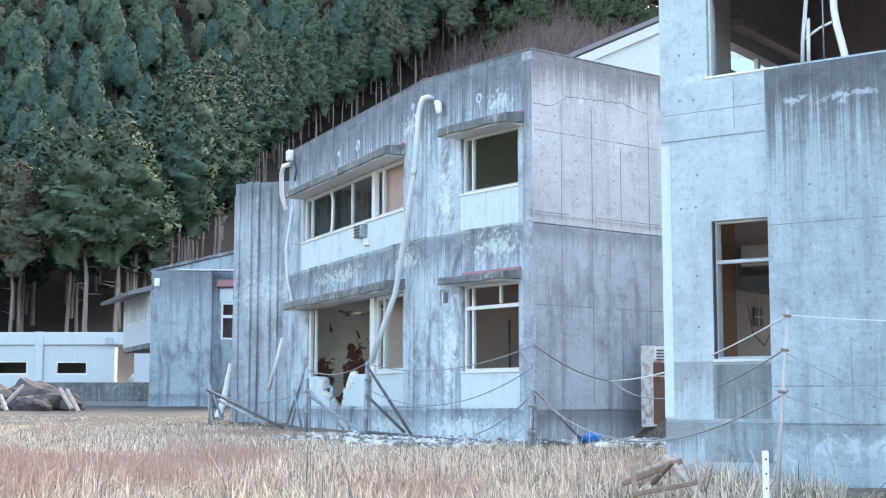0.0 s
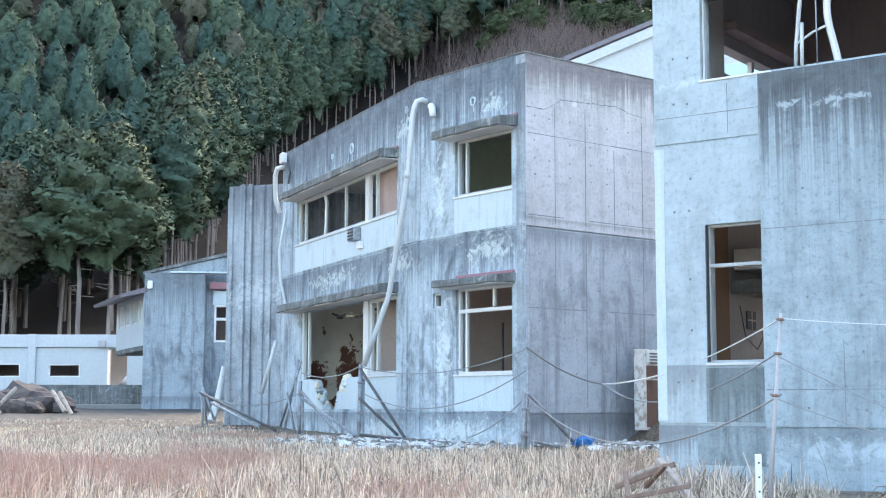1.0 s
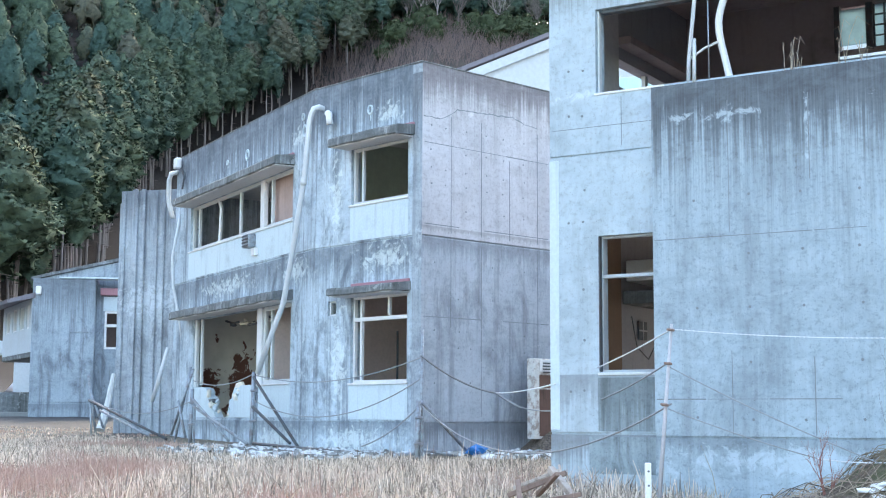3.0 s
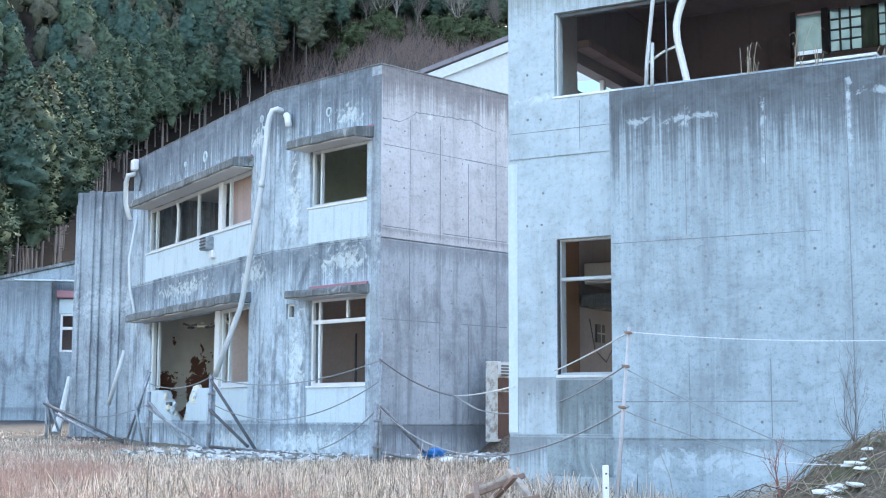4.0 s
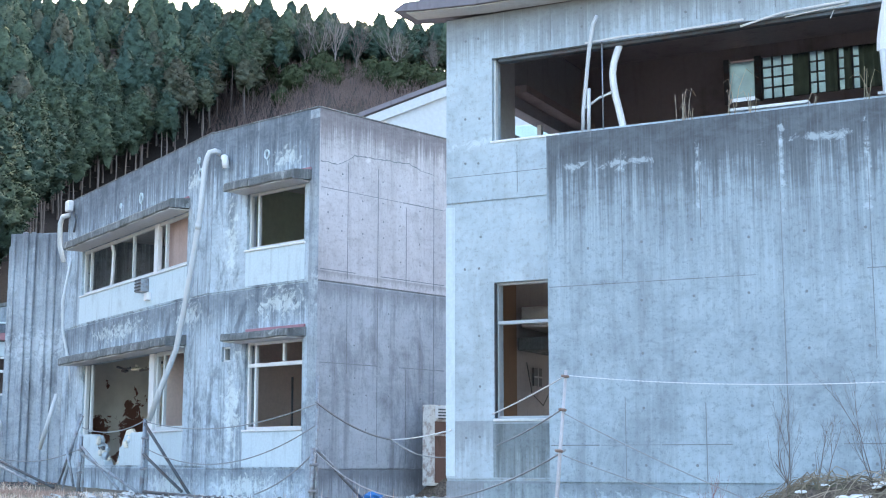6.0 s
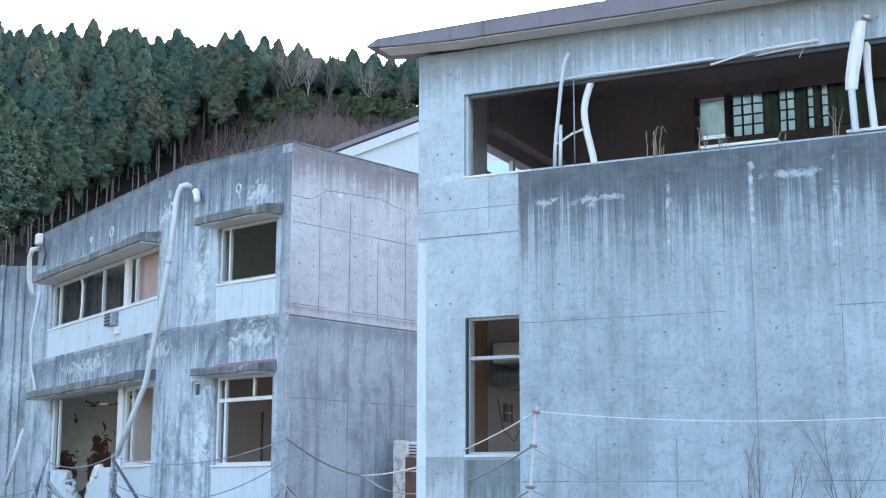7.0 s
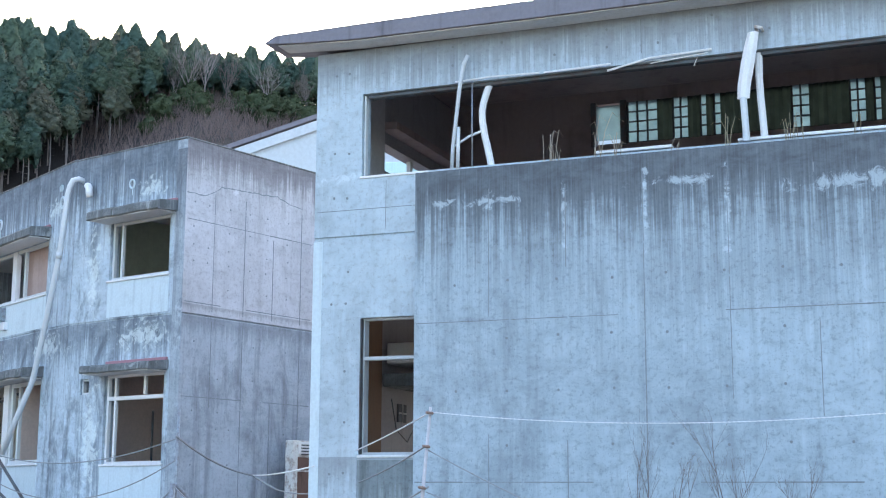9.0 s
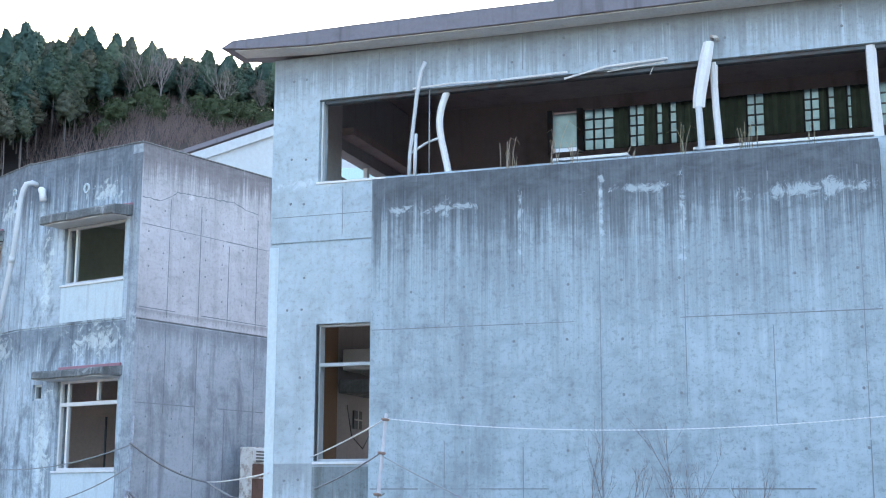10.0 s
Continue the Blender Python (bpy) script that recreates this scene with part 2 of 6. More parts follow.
CLOUDY = translucent("cloudy_pane", (0.29, 0.40, 0.46))
CURTAIN = translucent("green_drape", (0.085, 0.11, 0.108))
BLUE_SHEET = painted("blue_plastic", (0.02, 0.20, 0.55), 0.45, 0.1)
ROCK = painted("boulder", (0.10, 0.085, 0.085), 0.9, 0.6, (0.08, 0.075, 0.07), 1.2, 0.6)
RUBBLE_WHITE = painted("rubble_white", (0.62, 0.66, 0.68), 0.9, 0.4, (0.3, 0.3, 0.3), 4)
RUBBLE_GREY = painted("rubble_grey", (0.25, 0.26, 0.26), 0.9, 0.5, (0.12, 0.12, 0.12), 4)
SNOW = painted("old_snow", (0.80, 0.84, 0.88), 0.6, 0.1, (0.5, 0.5, 0.5), 3)
WOOD_GREY = painted("weathered_wood", (0.46, 0.40, 0.36), 0.85, 0.5, (0.12, 0.08, 0.06), 5)
WOOD_RED = painted("old_red_wood", (0.26, 0.18, 0.15), 0.85, 0.4, (0.1, 0.06, 0.05), 5)
TURQUOISE = painted("turquoise_sheet", (0.45, 0.66, 0.66), 0.5, 0.2, (0.3, 0.4, 0.4), 2)
TWIG = painted("twig_bark", (0.17, 0.145, 0.14), 0.9, 0.3)
TWIG_BROWN = painted("brush_bark", (0.20, 0.145, 0.135), 0.9, 0.3)
TWIG_RED = painted("twig_red", (0.30, 0.13, 0.11), 0.9, 0.3)
BIRCH = painted("pale_bark", (0.27, 0.24, 0.235), 0.9, 0.4, (0.2, 0.17, 0.16), 2)


def bark(name, color):
    m = Nodes(name)
    g = m.noise(1.0, 5, 0.6, stretch=(9, 9, 0.6))
    return m.done(m.mix(m.ramp(g, 0.3, 0.7), [c * 0.55 for c in color], color), 0.95, g, 0.5, 0.03)


BARK = bark("cedar_bark", (0.30, 0.26, 0.25))


def foliage(name, low, high, brown):
    """Conifer sprays: colour drifts from tree to tree and from spray to spray."""
    m = Nodes(name)
    geo = m.t.nodes.new("ShaderNodeNewGeometry")
    info = m.t.nodes.new("ShaderNodeObjectInfo")
    tint = m.t.nodes.new("ShaderNodeAttribute")
    tint.attribute_name = "tint"
    tree = m.math("FRACT", m.math("ADD", tint.outputs["Fac"], info.outputs["Random"]))
    drift = m.noise(0.05, 3, 0.6, source=geo.outputs["Position"])
    col = m.mix(m.ramp(tree, 0.0, 0.7), low, high)
    col = m.mix(m.math("MULTIPLY", m.ramp(m.math("ADD", tree, m.math("MULTIPLY", drift, 0.5)), 0.98, 1.25), 0.75), col, brown)
    col = m.mix(m.ramp(geo.outputs["Random Per Island"], 0.0, 1.0, 0.0, 0.25), col, [c * 0.6 for c in low])
    # speckle paints dark gaps and lit clumps into the foliage colour
    grain = m.noise(1.7, 5, 0.72, source=geo.outputs["Position"])
    col = m.mix(m.ramp(grain, 0.56, 0.36, 0.0, 0.6), col, [c * 0.42 for c in low])
    col = m.mix(m.ramp(grain, 0.55, 0.72, 0.0, 0.4), col, [c * 1.5 for c in high])
    m.set(m.bsdf, "Specular IOR Level", 0.08)
    return m.done(col, 0.9, grain, 0.3, 0.2)


# needles lightened and blued: some hillside haze is put into their colour
NEEDLES = foliage("cedar_needles", (0.064, 0.112, 0.094), (0.104, 0.146, 0.098), (0.150, 0.126, 0.098))
SCRUB = foliage("scrub_leaves", (0.035, 0.060, 0.035), (0.07, 0.09, 0.05), (0.13, 0.10, 0.08))


def straw(name, pale, red, green):
    m = Nodes(name)
    geo = m.t.nodes.new("ShaderNodeNewGeometry")
    pos = geo.outputs["Position"]
    col = m.mix(geo.outputs["Random Per Island"], [c * 0.16 for c in pale], [min(1, c * 1.35) for c in pale])
    x = m.axis(0, pos)
    patch = m.math("ADD", m.noise(0.35, 3, 0.6, source=pos), m.math("ADD", m.ramp(x, -3.2, -0.8, 0.13, -0.1), m.ramp(m.axis(1, pos), 15.5, 21.0, 0.08, -0.1)))
    col = m.mix(m.math("MULTIPLY", m.ramp(patch, 0.5, 0.66), 0.75), col, red)
    moss = m.math("ADD", m.noise(0.5, 3, 0.6, source=pos), m.ramp(x, 1.5, 4.0, -0.3, 0.06))
    col = m.mix(m.math("MULTIPLY", m.ramp(moss, 0.52, 0.66), 0.6), col, green)
    return m.done(col, 0.85)


STRAW = straw("dry_grass", (0.68, 0.57, 0.48), (0.40, 0.24, 0.20), (0.24, 0.24, 0.15))


def ground_material():
    m = Nodes("field_soil")
    geo = m.t.nodes.new("ShaderNodeNewGeometry")
    pos = geo.outputs["Position"]
    y = m.axis(1, pos)
    big, fine = m.noise(0.5, 6, 0.65, source=pos), m.noise(9, 5, 0.7, source=pos)
    soil = m.mix(m.ramp(fine, 0.3, 0.7), (0.09, 0.07, 0.055), (0.27, 0.23, 0.19))
    soil = m.mix(m.ramp(big, 0.45, 0.65), soil, (0.14, 0.15, 0.085))
    gravel = m.mix(m.ramp(fine, 0.3, 0.7), (0.03, 0.032, 0.034), (0.065, 0.067, 0.07))
    edge = m.ramp(m.math("ADD", y, m.math("MULTIPLY", big, 4.0)), 34.5, 37.0)
    col = m.mix(edge, soil, gravel)
    # wood floor darker than real litter: shade under the trees put into the soil
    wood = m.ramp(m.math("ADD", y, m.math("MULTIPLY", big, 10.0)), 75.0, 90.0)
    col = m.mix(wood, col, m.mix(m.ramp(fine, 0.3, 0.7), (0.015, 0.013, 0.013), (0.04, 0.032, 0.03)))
    return m.done(col, 0.95, fine, 0.6, 0.05)


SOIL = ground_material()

# ---- helpers for meshes ----
WORLD = {}


def place(ob, parent, m=None):
    """Puts ob at the pose m of the world, under parent."""
    m = m or Matrix()
    if parent is not None:
        ob.parent = parent
        ob.matrix_parent_inverse = WORLD[parent].inverted()
    ob.matrix_basis = m
    WORLD[ob] = m
    return ob


def finish(bm, name, mat, smooth=False):
    me = bpy.data.meshes.new(name)
    if smooth:
        for f in bm.faces:
            f.smooth = True
    bm.to_mesh(me)
    bm.free()
    me.materials.append(mat)
    return me


def part(name, bm, mat, parent, label="", m=None, smooth=False):
    """A bmesh as one mesh object under a thing or a part."""
    ob = place(new(name, finish(bm, name, mat, smooth)), parent, m)
    return tagged(ob, label)


def share(name, me, parent, m):
    """One more object on a mesh that alike pieces share."""
    return place(new(name, me), parent, m)


def thing(name, label, category, m=None, group="", kind=""):
    return tagged(place(new(name), None, m), label, category, group, kind)


def solid(name, bm, mat, label, category, m=None, group="", kind="", smooth=False):
    """A thing that is one mesh."""
    ob = place(new(name, finish(bm, name, mat, smooth)), None, m)
    return tagged(ob, label, category, group, kind)


def box(x0, x1, y0, y1, z0, z1, bevel=0.0, bm=None):
    own = bm is None
    bm = bm or bmesh.new()
    vs = [bm.verts.new((x, y, z)) for z in (z0, z1) for y in (y0, y1) for x in (x0, x1)]
    fs = [bm.faces.new([vs[i] for i in q]) for q in ((0, 2, 3, 1), (4, 5, 7, 6), (0, 1, 5, 4), (2, 6, 7, 3), (0, 4, 6, 2), (1, 3, 7, 5))]
    if bevel:
        bmesh.ops.bevel(bm, geom=list({e for f in fs for e in f.edges}), offset=bevel, segments=1, affect="EDGES")
    return bm


def prism(points, y0, y1, bm=None):
    """A polygon in x and z, pulled from y0 to y1."""
    bm = bm or bmesh.new()
    a = [bm.verts.new((x, y0, z)) for x, z in points]
    b = [bm.verts.new((x, y1, z)) for x, z in points]
    bm.faces.new(a)
    bm.faces.new(b[::-1])
    for i in range(len(a)):
        j = (i + 1) % len(a)
        bm.faces.new((a[j], a[i], b[i], b[j]))
    bmesh.ops.recalc_face_normals(bm, faces=bm.faces)
    return bm


def wall_mesh(s0, s1, z0, z1, th, openings=(), grooves=(), vgrooves=(), depth=0.02, width=0.03, ease=0.0):
    """A wall in its own plane: x along, y into the building, with openings (s0, s1, z0, z1) through it and shallow grooves on its face."""
    xs, zs = {s0, s1}, {z0, z1}
    for a, b, c, d in openings:
        xs |= {a, b}
        zs |= {c, d}
    for g in grooves:
        zs |= {g - width / 2, g + width / 2}
    for g in vgrooves:
        xs |= {g - 0.006, g + 0.006}
    xs, zs = sorted(xs), sorted(zs)
    nx, nz = len(xs) - 1, len(zs) - 1
    front = {}
    for i in range(nx):
        for k in range(nz):
            x, z = (xs[i] + xs[i + 1]) / 2, (zs[k] + zs[k + 1]) / 2
            if any(a < x < b and c < z < d for a, b, c, d in openings):
                continue
            front[i, k] = depth if any(abs(z - g) < width / 2 for g in grooves) else 0.005 if any(abs(x - g) < 0.006 for g in vgrooves) else 0.0
    bm, made = bmesh.new(), {}

    def v(x, y, z):
        key = (round(x, 4), round(y, 4), round(z, 4))
        if key not in made:
            made[key] = bm.verts.new(key)
        return made[key]

    def quad(*pts):
        try:
            bm.faces.new([v(*p) for p in pts])
        except ValueError:
            pass

    for (i, k), y in front.items():
        xa, xb, za, zb = xs[i], xs[i + 1], zs[k], zs[k + 1]
        quad((xa, y, za), (xb, y, za), (xb, y, zb), (xa, y, zb))
        quad((xb, th, za), (xa, th, za), (xa, th, zb), (xb, th, zb))
        for di, dk, p, q in ((1, 0, (xb, za), (xb, zb)), (-1, 0, (xa, zb), (xa, za)), (0, 1, (xb, zb), (xa, zb)), (0, -1, (xa, za), (xb, za))):
            other = front.get((i + di, k + dk), th)
            if other > y + 1e-6:
                quad((p[0], y, p[1]), (p[0], other, p[1]), (q[0], other, q[1]), (q[0], y, q[1]))
    return bm


def tube(points, r, sides=8, bm=None, taper=None):
    """A round bar along points; taper: radius at the far end."""
    bm = bm or bmesh.new()
    pts = [Vector(p) for p in points]
    rings = []
    for i, p in enumerate(pts):
        d = (pts[min(i + 1, len(pts) - 1)] - pts[max(i - 1, 0)]).normalized()
        a = d.cross(Vector((0.31, 0.95, 0.05)))
        if a.length < 0.15:
            a = d.cross(Vector((1, 0, 0)))
        a.normalize()
        b = d.cross(a)
        rr = r if taper is None else r + (taper - r) * i / (len(pts) - 1)
        rings.append([bm.verts.new(p + rr * (a * math.cos(t) + b * math.sin(t))) for t in (2 * math.pi * j / sides for j in range(sides))])
    for p, q in zip(rings, rings[1:]):
        for j in range(sides):
            bm.faces.new((p[j], p[(j + 1) % sides], q[(j + 1) % sides], q[j]))
    bm.faces.new(rings[0][::-1])
    bm.faces.new(rings[-1])
    return bm


def from_arrays(name, verts, faces, mat):
    me = bpy.data.meshes.new(name)
    me.from_pydata(verts.tolist() if hasattr(verts, "tolist") else verts, [], faces.tolist() if hasattr(faces, "tolist") else faces)
    me.materials.append(mat)
    return me


def rise(x, y):
    """Height of the ground."""
    d = math.hypot(x, y) if y > 0 else abs(x) * 0.5
    h = float(np.interp(d, RISE_D, RISE_Z))
    if d > 72:
        az = math.degrees(math.atan2(x, y))
        k = min(1.0, (d - 72) / 30)
        h += k * (2.0 * math.sin(x * 0.05) + 1.5 * math.sin(x * 0.11 + y * 0.04))
        h += 3.5 * k * min(1.0, max(0.0, az / 4.0))
        h += float(np.interp(d, (150, 215), (0, 1))) * float(np.interp(az, (-20, -7, 0, 4, 10), (18, 14, 9.5, 5, 4)))
        if az > 30 or az < -40:
            h += 0.02 * (d - 72)
    return h


RISE_D = (0, 7, 12, 15, 20, 24, 31, 37, 52, 66, 80, 105, 130, 150, 175, 200, 240, 300, 420, 2500)
RISE_Z = (0, 0.1, 0.52, 0.74, 0.86, 0.93, 1.03, 1.12, 1.45, 1.9, 3.2, 8.0, 20.0, 31.0, 43.0, 52.0, 58.0, 54.0, 60.0, 60.0)

# ---- ground ----


def build_ground():
    ys = sorted(set([-60, -30, -15, -8, 0, 3, 6] + [8 + 0.7 * i for i in range(48)] + [42 + 3.0 * i for i in range(20)] + [102 + 8.0 * i for i in range(40)] + [430, 520, 700, 1000, 1600, 2500]))
    xs = sorted(set([-2000, -900, -400, -250] + [-180 + 10.0 * i for i in range(14)] + [-40 + 3.0 * i for i in range(9)] + [-15 + 0.7 * i for i in range(44)] + [17 + 4.0 * i for i in range(10)] + [60 + 12.0 * i for i in range(12)] + [260, 420, 900, 2000]))
    verts = []
    for y in ys:
        for x in xs:
            bumpy = 0.05 * noise.noise((x * 0.7, y * 0.7, 0)) if 4 < y < 60 and abs(x) < 30 else 0
            verts.append((x, y, rise(x, y) + bumpy))
    nx = len(xs)
    faces = [(j * nx + i, j * nx + i + 1, (j + 1) * nx + i + 1, (j + 1) * nx + i) for j in range(len(ys) - 1) for i in range(nx - 1)]
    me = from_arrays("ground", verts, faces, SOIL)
    for f in me.polygons:
        f.use_smooth = True
    return tagged(place(new("ground", me), None), "uneven field of dry soil rising into a wooded hillside", "ground", kind="structure")


build_ground()

# ---- windows, hoods and other repeated parts of buildings ----


def window(parent, m, s0, s1, z0, z1, y=0.1, mullions=(), transoms=(), mat=None, w=0.05, d=0.07, label="aluminium window frame without glass", name="window"):
    """A frame in an opening, with its bars as parts."""
    mat = mat or ALUMINIUM
    bm = bmesh.new()
    for a in ((s0, s0 + w, z0, z1), (s1 - w, s1, z0, z1), (s0 + w, s1 - w, z0, z0 + w), (s0 + w, s1 - w, z1 - w, z1)):
        box(a[0], a[1], y, y + d, a[2], a[3], 0.004, bm)
    frame_ob = part(name, bm, mat, parent, label, m)
    for s in mullions:
        part("mullion", box(s - w / 2, s + w / 2, y + 0.004, y + d - 0.004, z0 + w, z1 - w, 0.004), mat, frame_ob, "", m)
    for z, a, b in transoms:
        part("transom", box(a + w, b - w, y - 0.006, y + d + 0.006, z - w * 0.7, z + w * 0.7, 0.004), mat, frame_ob, "", m)
    return frame_ob


def hood(parent, m, s0, s1, z0, z1, reach, label="mossy cast concrete hood over a window"):
    """A ledge with a worn front edge."""
    rnd = random.Random(int(s0 * 100 + z0 * 10))
    bm = bmesh.new()
    n = max(4, int((s1 - s0) / 0.25))
    rows = []
    for i in range(n + 1):
        s = s0 + (s1 - s0) * i / n
        j = rnd.uniform(-0.012, 0.012)
        rows.append([bm.verts.new(p) for p in ((s, -0.003, z0 + 0.03), (s, -reach + 0.02 + j, z0 + j), (s, -reach + j, z0 + 0.02 + j), (s, -reach + 0.01 + j, z1 - 0.03 + j), (s, -reach + 0.04, z1 + j * 0.6), (s, -0.003, z1 + 0.05))])
    for p, q in zip(rows, rows[1:]):
        for k in range(6):
            bm.faces.new((p[k], q[k], q[(k + 1) % 6], p[(k + 1) % 6]))
    bm.faces.new(rows[0][::-1])
    bm.faces.new(rows[-1])
    bmesh.ops.recalc_face_normals(bm, faces=bm.faces)
    ledge = part("hood", bm, HOOD_CONCRETE, parent, label, m)
    # thin slab, paler than the ledge above it
    part("soffit", box(s0 + 0.05, s1 - 0.05, -reach + 0.05, -0.004, z0 - 0.014, z0 + 0.012), SOFFIT, ledge, "pale underside", m)
    return ledge


def tie_dot_mesh():
    bm = bmesh.new()
    # raised dark disc, its colour stands for the shade inside a tie hole
    bmesh.ops.create_cone(bm, cap_ends=True, segments=8, radius1=0.017, radius2=0.015, depth=0.006, matrix=Matrix.Rotation(radians(90), 4, "X"))
    return finish(bm, "tie_hole", TIE)


TIE_DOT = tie_dot_mesh()


def tie_holes(parent, m, ss, zs, seed, skip=0.25):
    rnd = random.Random(seed)
    for s in ss:
        for z in zs:
            if rnd.random() > skip:
                share("tie_hole", TIE_DOT, parent, m @ pose(s + rnd.uniform(-0.02, 0.02), -0.002, z + rnd.uniform(-0.02, 0.02)))


def panel_joints(parent, m, ss, zs, s_range, z_range, seed=0, half=0.004):
    """Fine raised fins left by the joints of the casting boards."""
    rnd = random.Random(seed)
    for s in ss:
        z = z_range[0]
        while z < z_range[1] - 0.1:
            e = min(z_range[1], z + rnd.uniform(0.5, 1.4))
            if rnd.random() > 0.2:
                w = half * rnd.uniform(0.7, 1.5)
                part("joint", box(s - w, s + w, -0.003, 0.001, z, e - 0.02), JOINT, parent, "", m)
            z = e
    for z in zs:
        s = s_range[0]
        while s < s_range[1] - 0.1:
            e = min(s_range[1], s + rnd.uniform(0.5, 1.3))
            if rnd.random() > 0.2:
                w = half * rnd.uniform(0.7, 1.5)
                part("joint", box(s, e - 0.02, -0.003, 0.001, z - w, z + w), JOINT, parent, "", m)
            s = e


def slab_plan(points, z0, z1):
    """A flat slab over a plan."""
    bm = bmesh.new()
    a = [bm.verts.new((x, y, z0)) for x, y in points]
    b = [bm.verts.new((x, y, z1)) for x, y in points]
    bm.faces.new(a[::-1])
    bm.faces.new(b)
    for i in range(len(a)):
        j = (i + 1) % len(a)
        bm.faces.new((a[i], a[j], b[j], b[i]))
    bmesh.ops.recalc_face_normals(bm, faces=bm.faces)
    return bm


def at(m, s, y, z=0.0):
    v = m @ Vector((s, y, z))
    return v.x, v.y, v.z


# ---- the faceted school building in the middle ----
CORNER, KNEE, END = (1.570, 24.0), (-0.322, 26.379), (-3.861, 34.327)
MB, M2, MA = pose(*CORNER, 0, 0, 0, -51.5), pose(*KNEE, 0, 0, 0, -66), pose(*CORNER, 0, 0, 0, 38.7)
school = thing("school_building", "derelict two-storey grey concrete school building with missing glass", "building", pose(*CORNER, 0.9))

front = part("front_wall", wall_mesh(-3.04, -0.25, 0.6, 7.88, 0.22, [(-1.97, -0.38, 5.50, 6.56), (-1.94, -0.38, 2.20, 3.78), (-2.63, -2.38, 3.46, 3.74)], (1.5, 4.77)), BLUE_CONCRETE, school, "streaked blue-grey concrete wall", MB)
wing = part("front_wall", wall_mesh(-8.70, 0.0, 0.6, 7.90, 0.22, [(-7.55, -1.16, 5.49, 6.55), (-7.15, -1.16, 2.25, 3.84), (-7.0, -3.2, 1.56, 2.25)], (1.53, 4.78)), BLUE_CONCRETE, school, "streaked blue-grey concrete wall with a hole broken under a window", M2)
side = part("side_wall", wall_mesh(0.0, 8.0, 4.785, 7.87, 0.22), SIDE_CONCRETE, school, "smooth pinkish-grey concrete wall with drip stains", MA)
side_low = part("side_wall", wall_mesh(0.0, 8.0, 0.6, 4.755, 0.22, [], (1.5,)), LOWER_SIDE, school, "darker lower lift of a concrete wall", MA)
part("joint", box(0.02, 8.0, 0.02, 0.2, 4.754, 4.786), JOINT, school, "", MA)
panel_joints(side, MA, (0.705, 1.472, 2.219, 2.981), (6.44,), (0.05, 3.3), (4.85, 7.0), 3, 0.0065)
panel_joints(side_low, MA, (0.705, 1.472, 2.219, 2.981), (3.34,), (0.05, 3.3), (1.6, 4.7), 4, 0.006)
panel_joints(side, MA, (), (4.98,), (0.05, 3.3), (0, 0), 12, 0.006)


def crack(parent, m, points, half, seed):
    """A fine wandering crack on a wall face."""
    rnd = random.Random(seed)
    line = []
    for (xa, za), (xb, zb) in zip(points, points[1:]):
        n = max(2, int(math.hypot(xb - xa, zb - za) / 0.06))
        line += [(xa + (xb - xa) * i / n + rnd.uniform(-0.012, 0.012), za + (zb - za) * i / n + rnd.uniform(-0.012, 0.012), half * rnd.uniform(0.4, 1.3)) for i in range(n)]
    bm = bmesh.new()
    rows = [[bm.verts.new((x, y, z + k)) for k, y in ((-w, 0.0), (0.0, -0.004), (w, 0.0))] for x, z, w in line]
    for p, q in zip(rows, rows[1:]):
        for k in range(2):
            bm.faces.new((p[k], q[k], q[k + 1], p[k + 1]))
    part("crack", bm, JOINT, parent, "", m)


crack(side, MA, [(0.03, 6.90), (0.5, 6.92), (0.68, 7.02), (0.86, 7.13), (1.19, 7.15), (1.8, 7.18), (2.3, 7.22), (2.57, 7.14), (3.05, 7.09)], 0.011, 1)
crack(front, MB, [(-1.75, 4.55), (-1.5, 4.42), (-1.3, 4.2), (-1.22, 4.0)], 0.009, 2)
crack(wing, M2, [(-4.6, 4.7), (-4.2, 4.5), (-3.9, 4.6), (-3.5, 4.4)], 0.010, 3)
tie_holes(side, MA, (0.22, 0.55, 1.08, 1.6, 2.05, 2.6), (5.3, 5.72, 6.0, 6.34, 6.75), 1, 0.2)
tie_holes(side_low, MA, (0.3, 0.9, 1.2, 1.75, 2.6), (2.2, 2.8, 3.1, 3.7, 4.3), 2, 0.4)

part("corner_strip", box(-0.249, -0.004, -0.006, -0.001, 0.7, 7.86), RIB_CONCRETE, school, "dark streaked strip down the corner", MB)

# coping of the parapet
for m, a, b, z in ((MB, -3.06, -0.02, 7.88), (M2, -8.72, -0.02, 7.90), (MA, 0.02, 8.0, 7.87)):
    bm = box(a, b, -0.012, 0.235, z + 0.002, z + 0.03, 0.0065)
    part("coping", bm, HOOD_CONCRETE, school, "mossy parapet coping", m)

hood(school, MB, -2.12, -0.20, 6.56, 6.73, 0.46)
hood(school, MB, -2.12, -0.28, 3.78, 3.92, 0.46)
hood(school, M2, -7.60, -1.06, 6.56, 6.74, 0.46)
hood(school, M2, -7.60, -1.06, 3.85, 4.03, 0.46)
for m, a, b, z in ((MB, -1.9, -0.30, 3.965), (MB, -0.55, -0.2, 6.76), (M2, -1.9, -1.1, 6.78)):
    part("flashing", box(a, b, -0.05, -0.004, z, z + 0.055, 0.006), RED_TRIM, school, "faded red metal flashing", m)

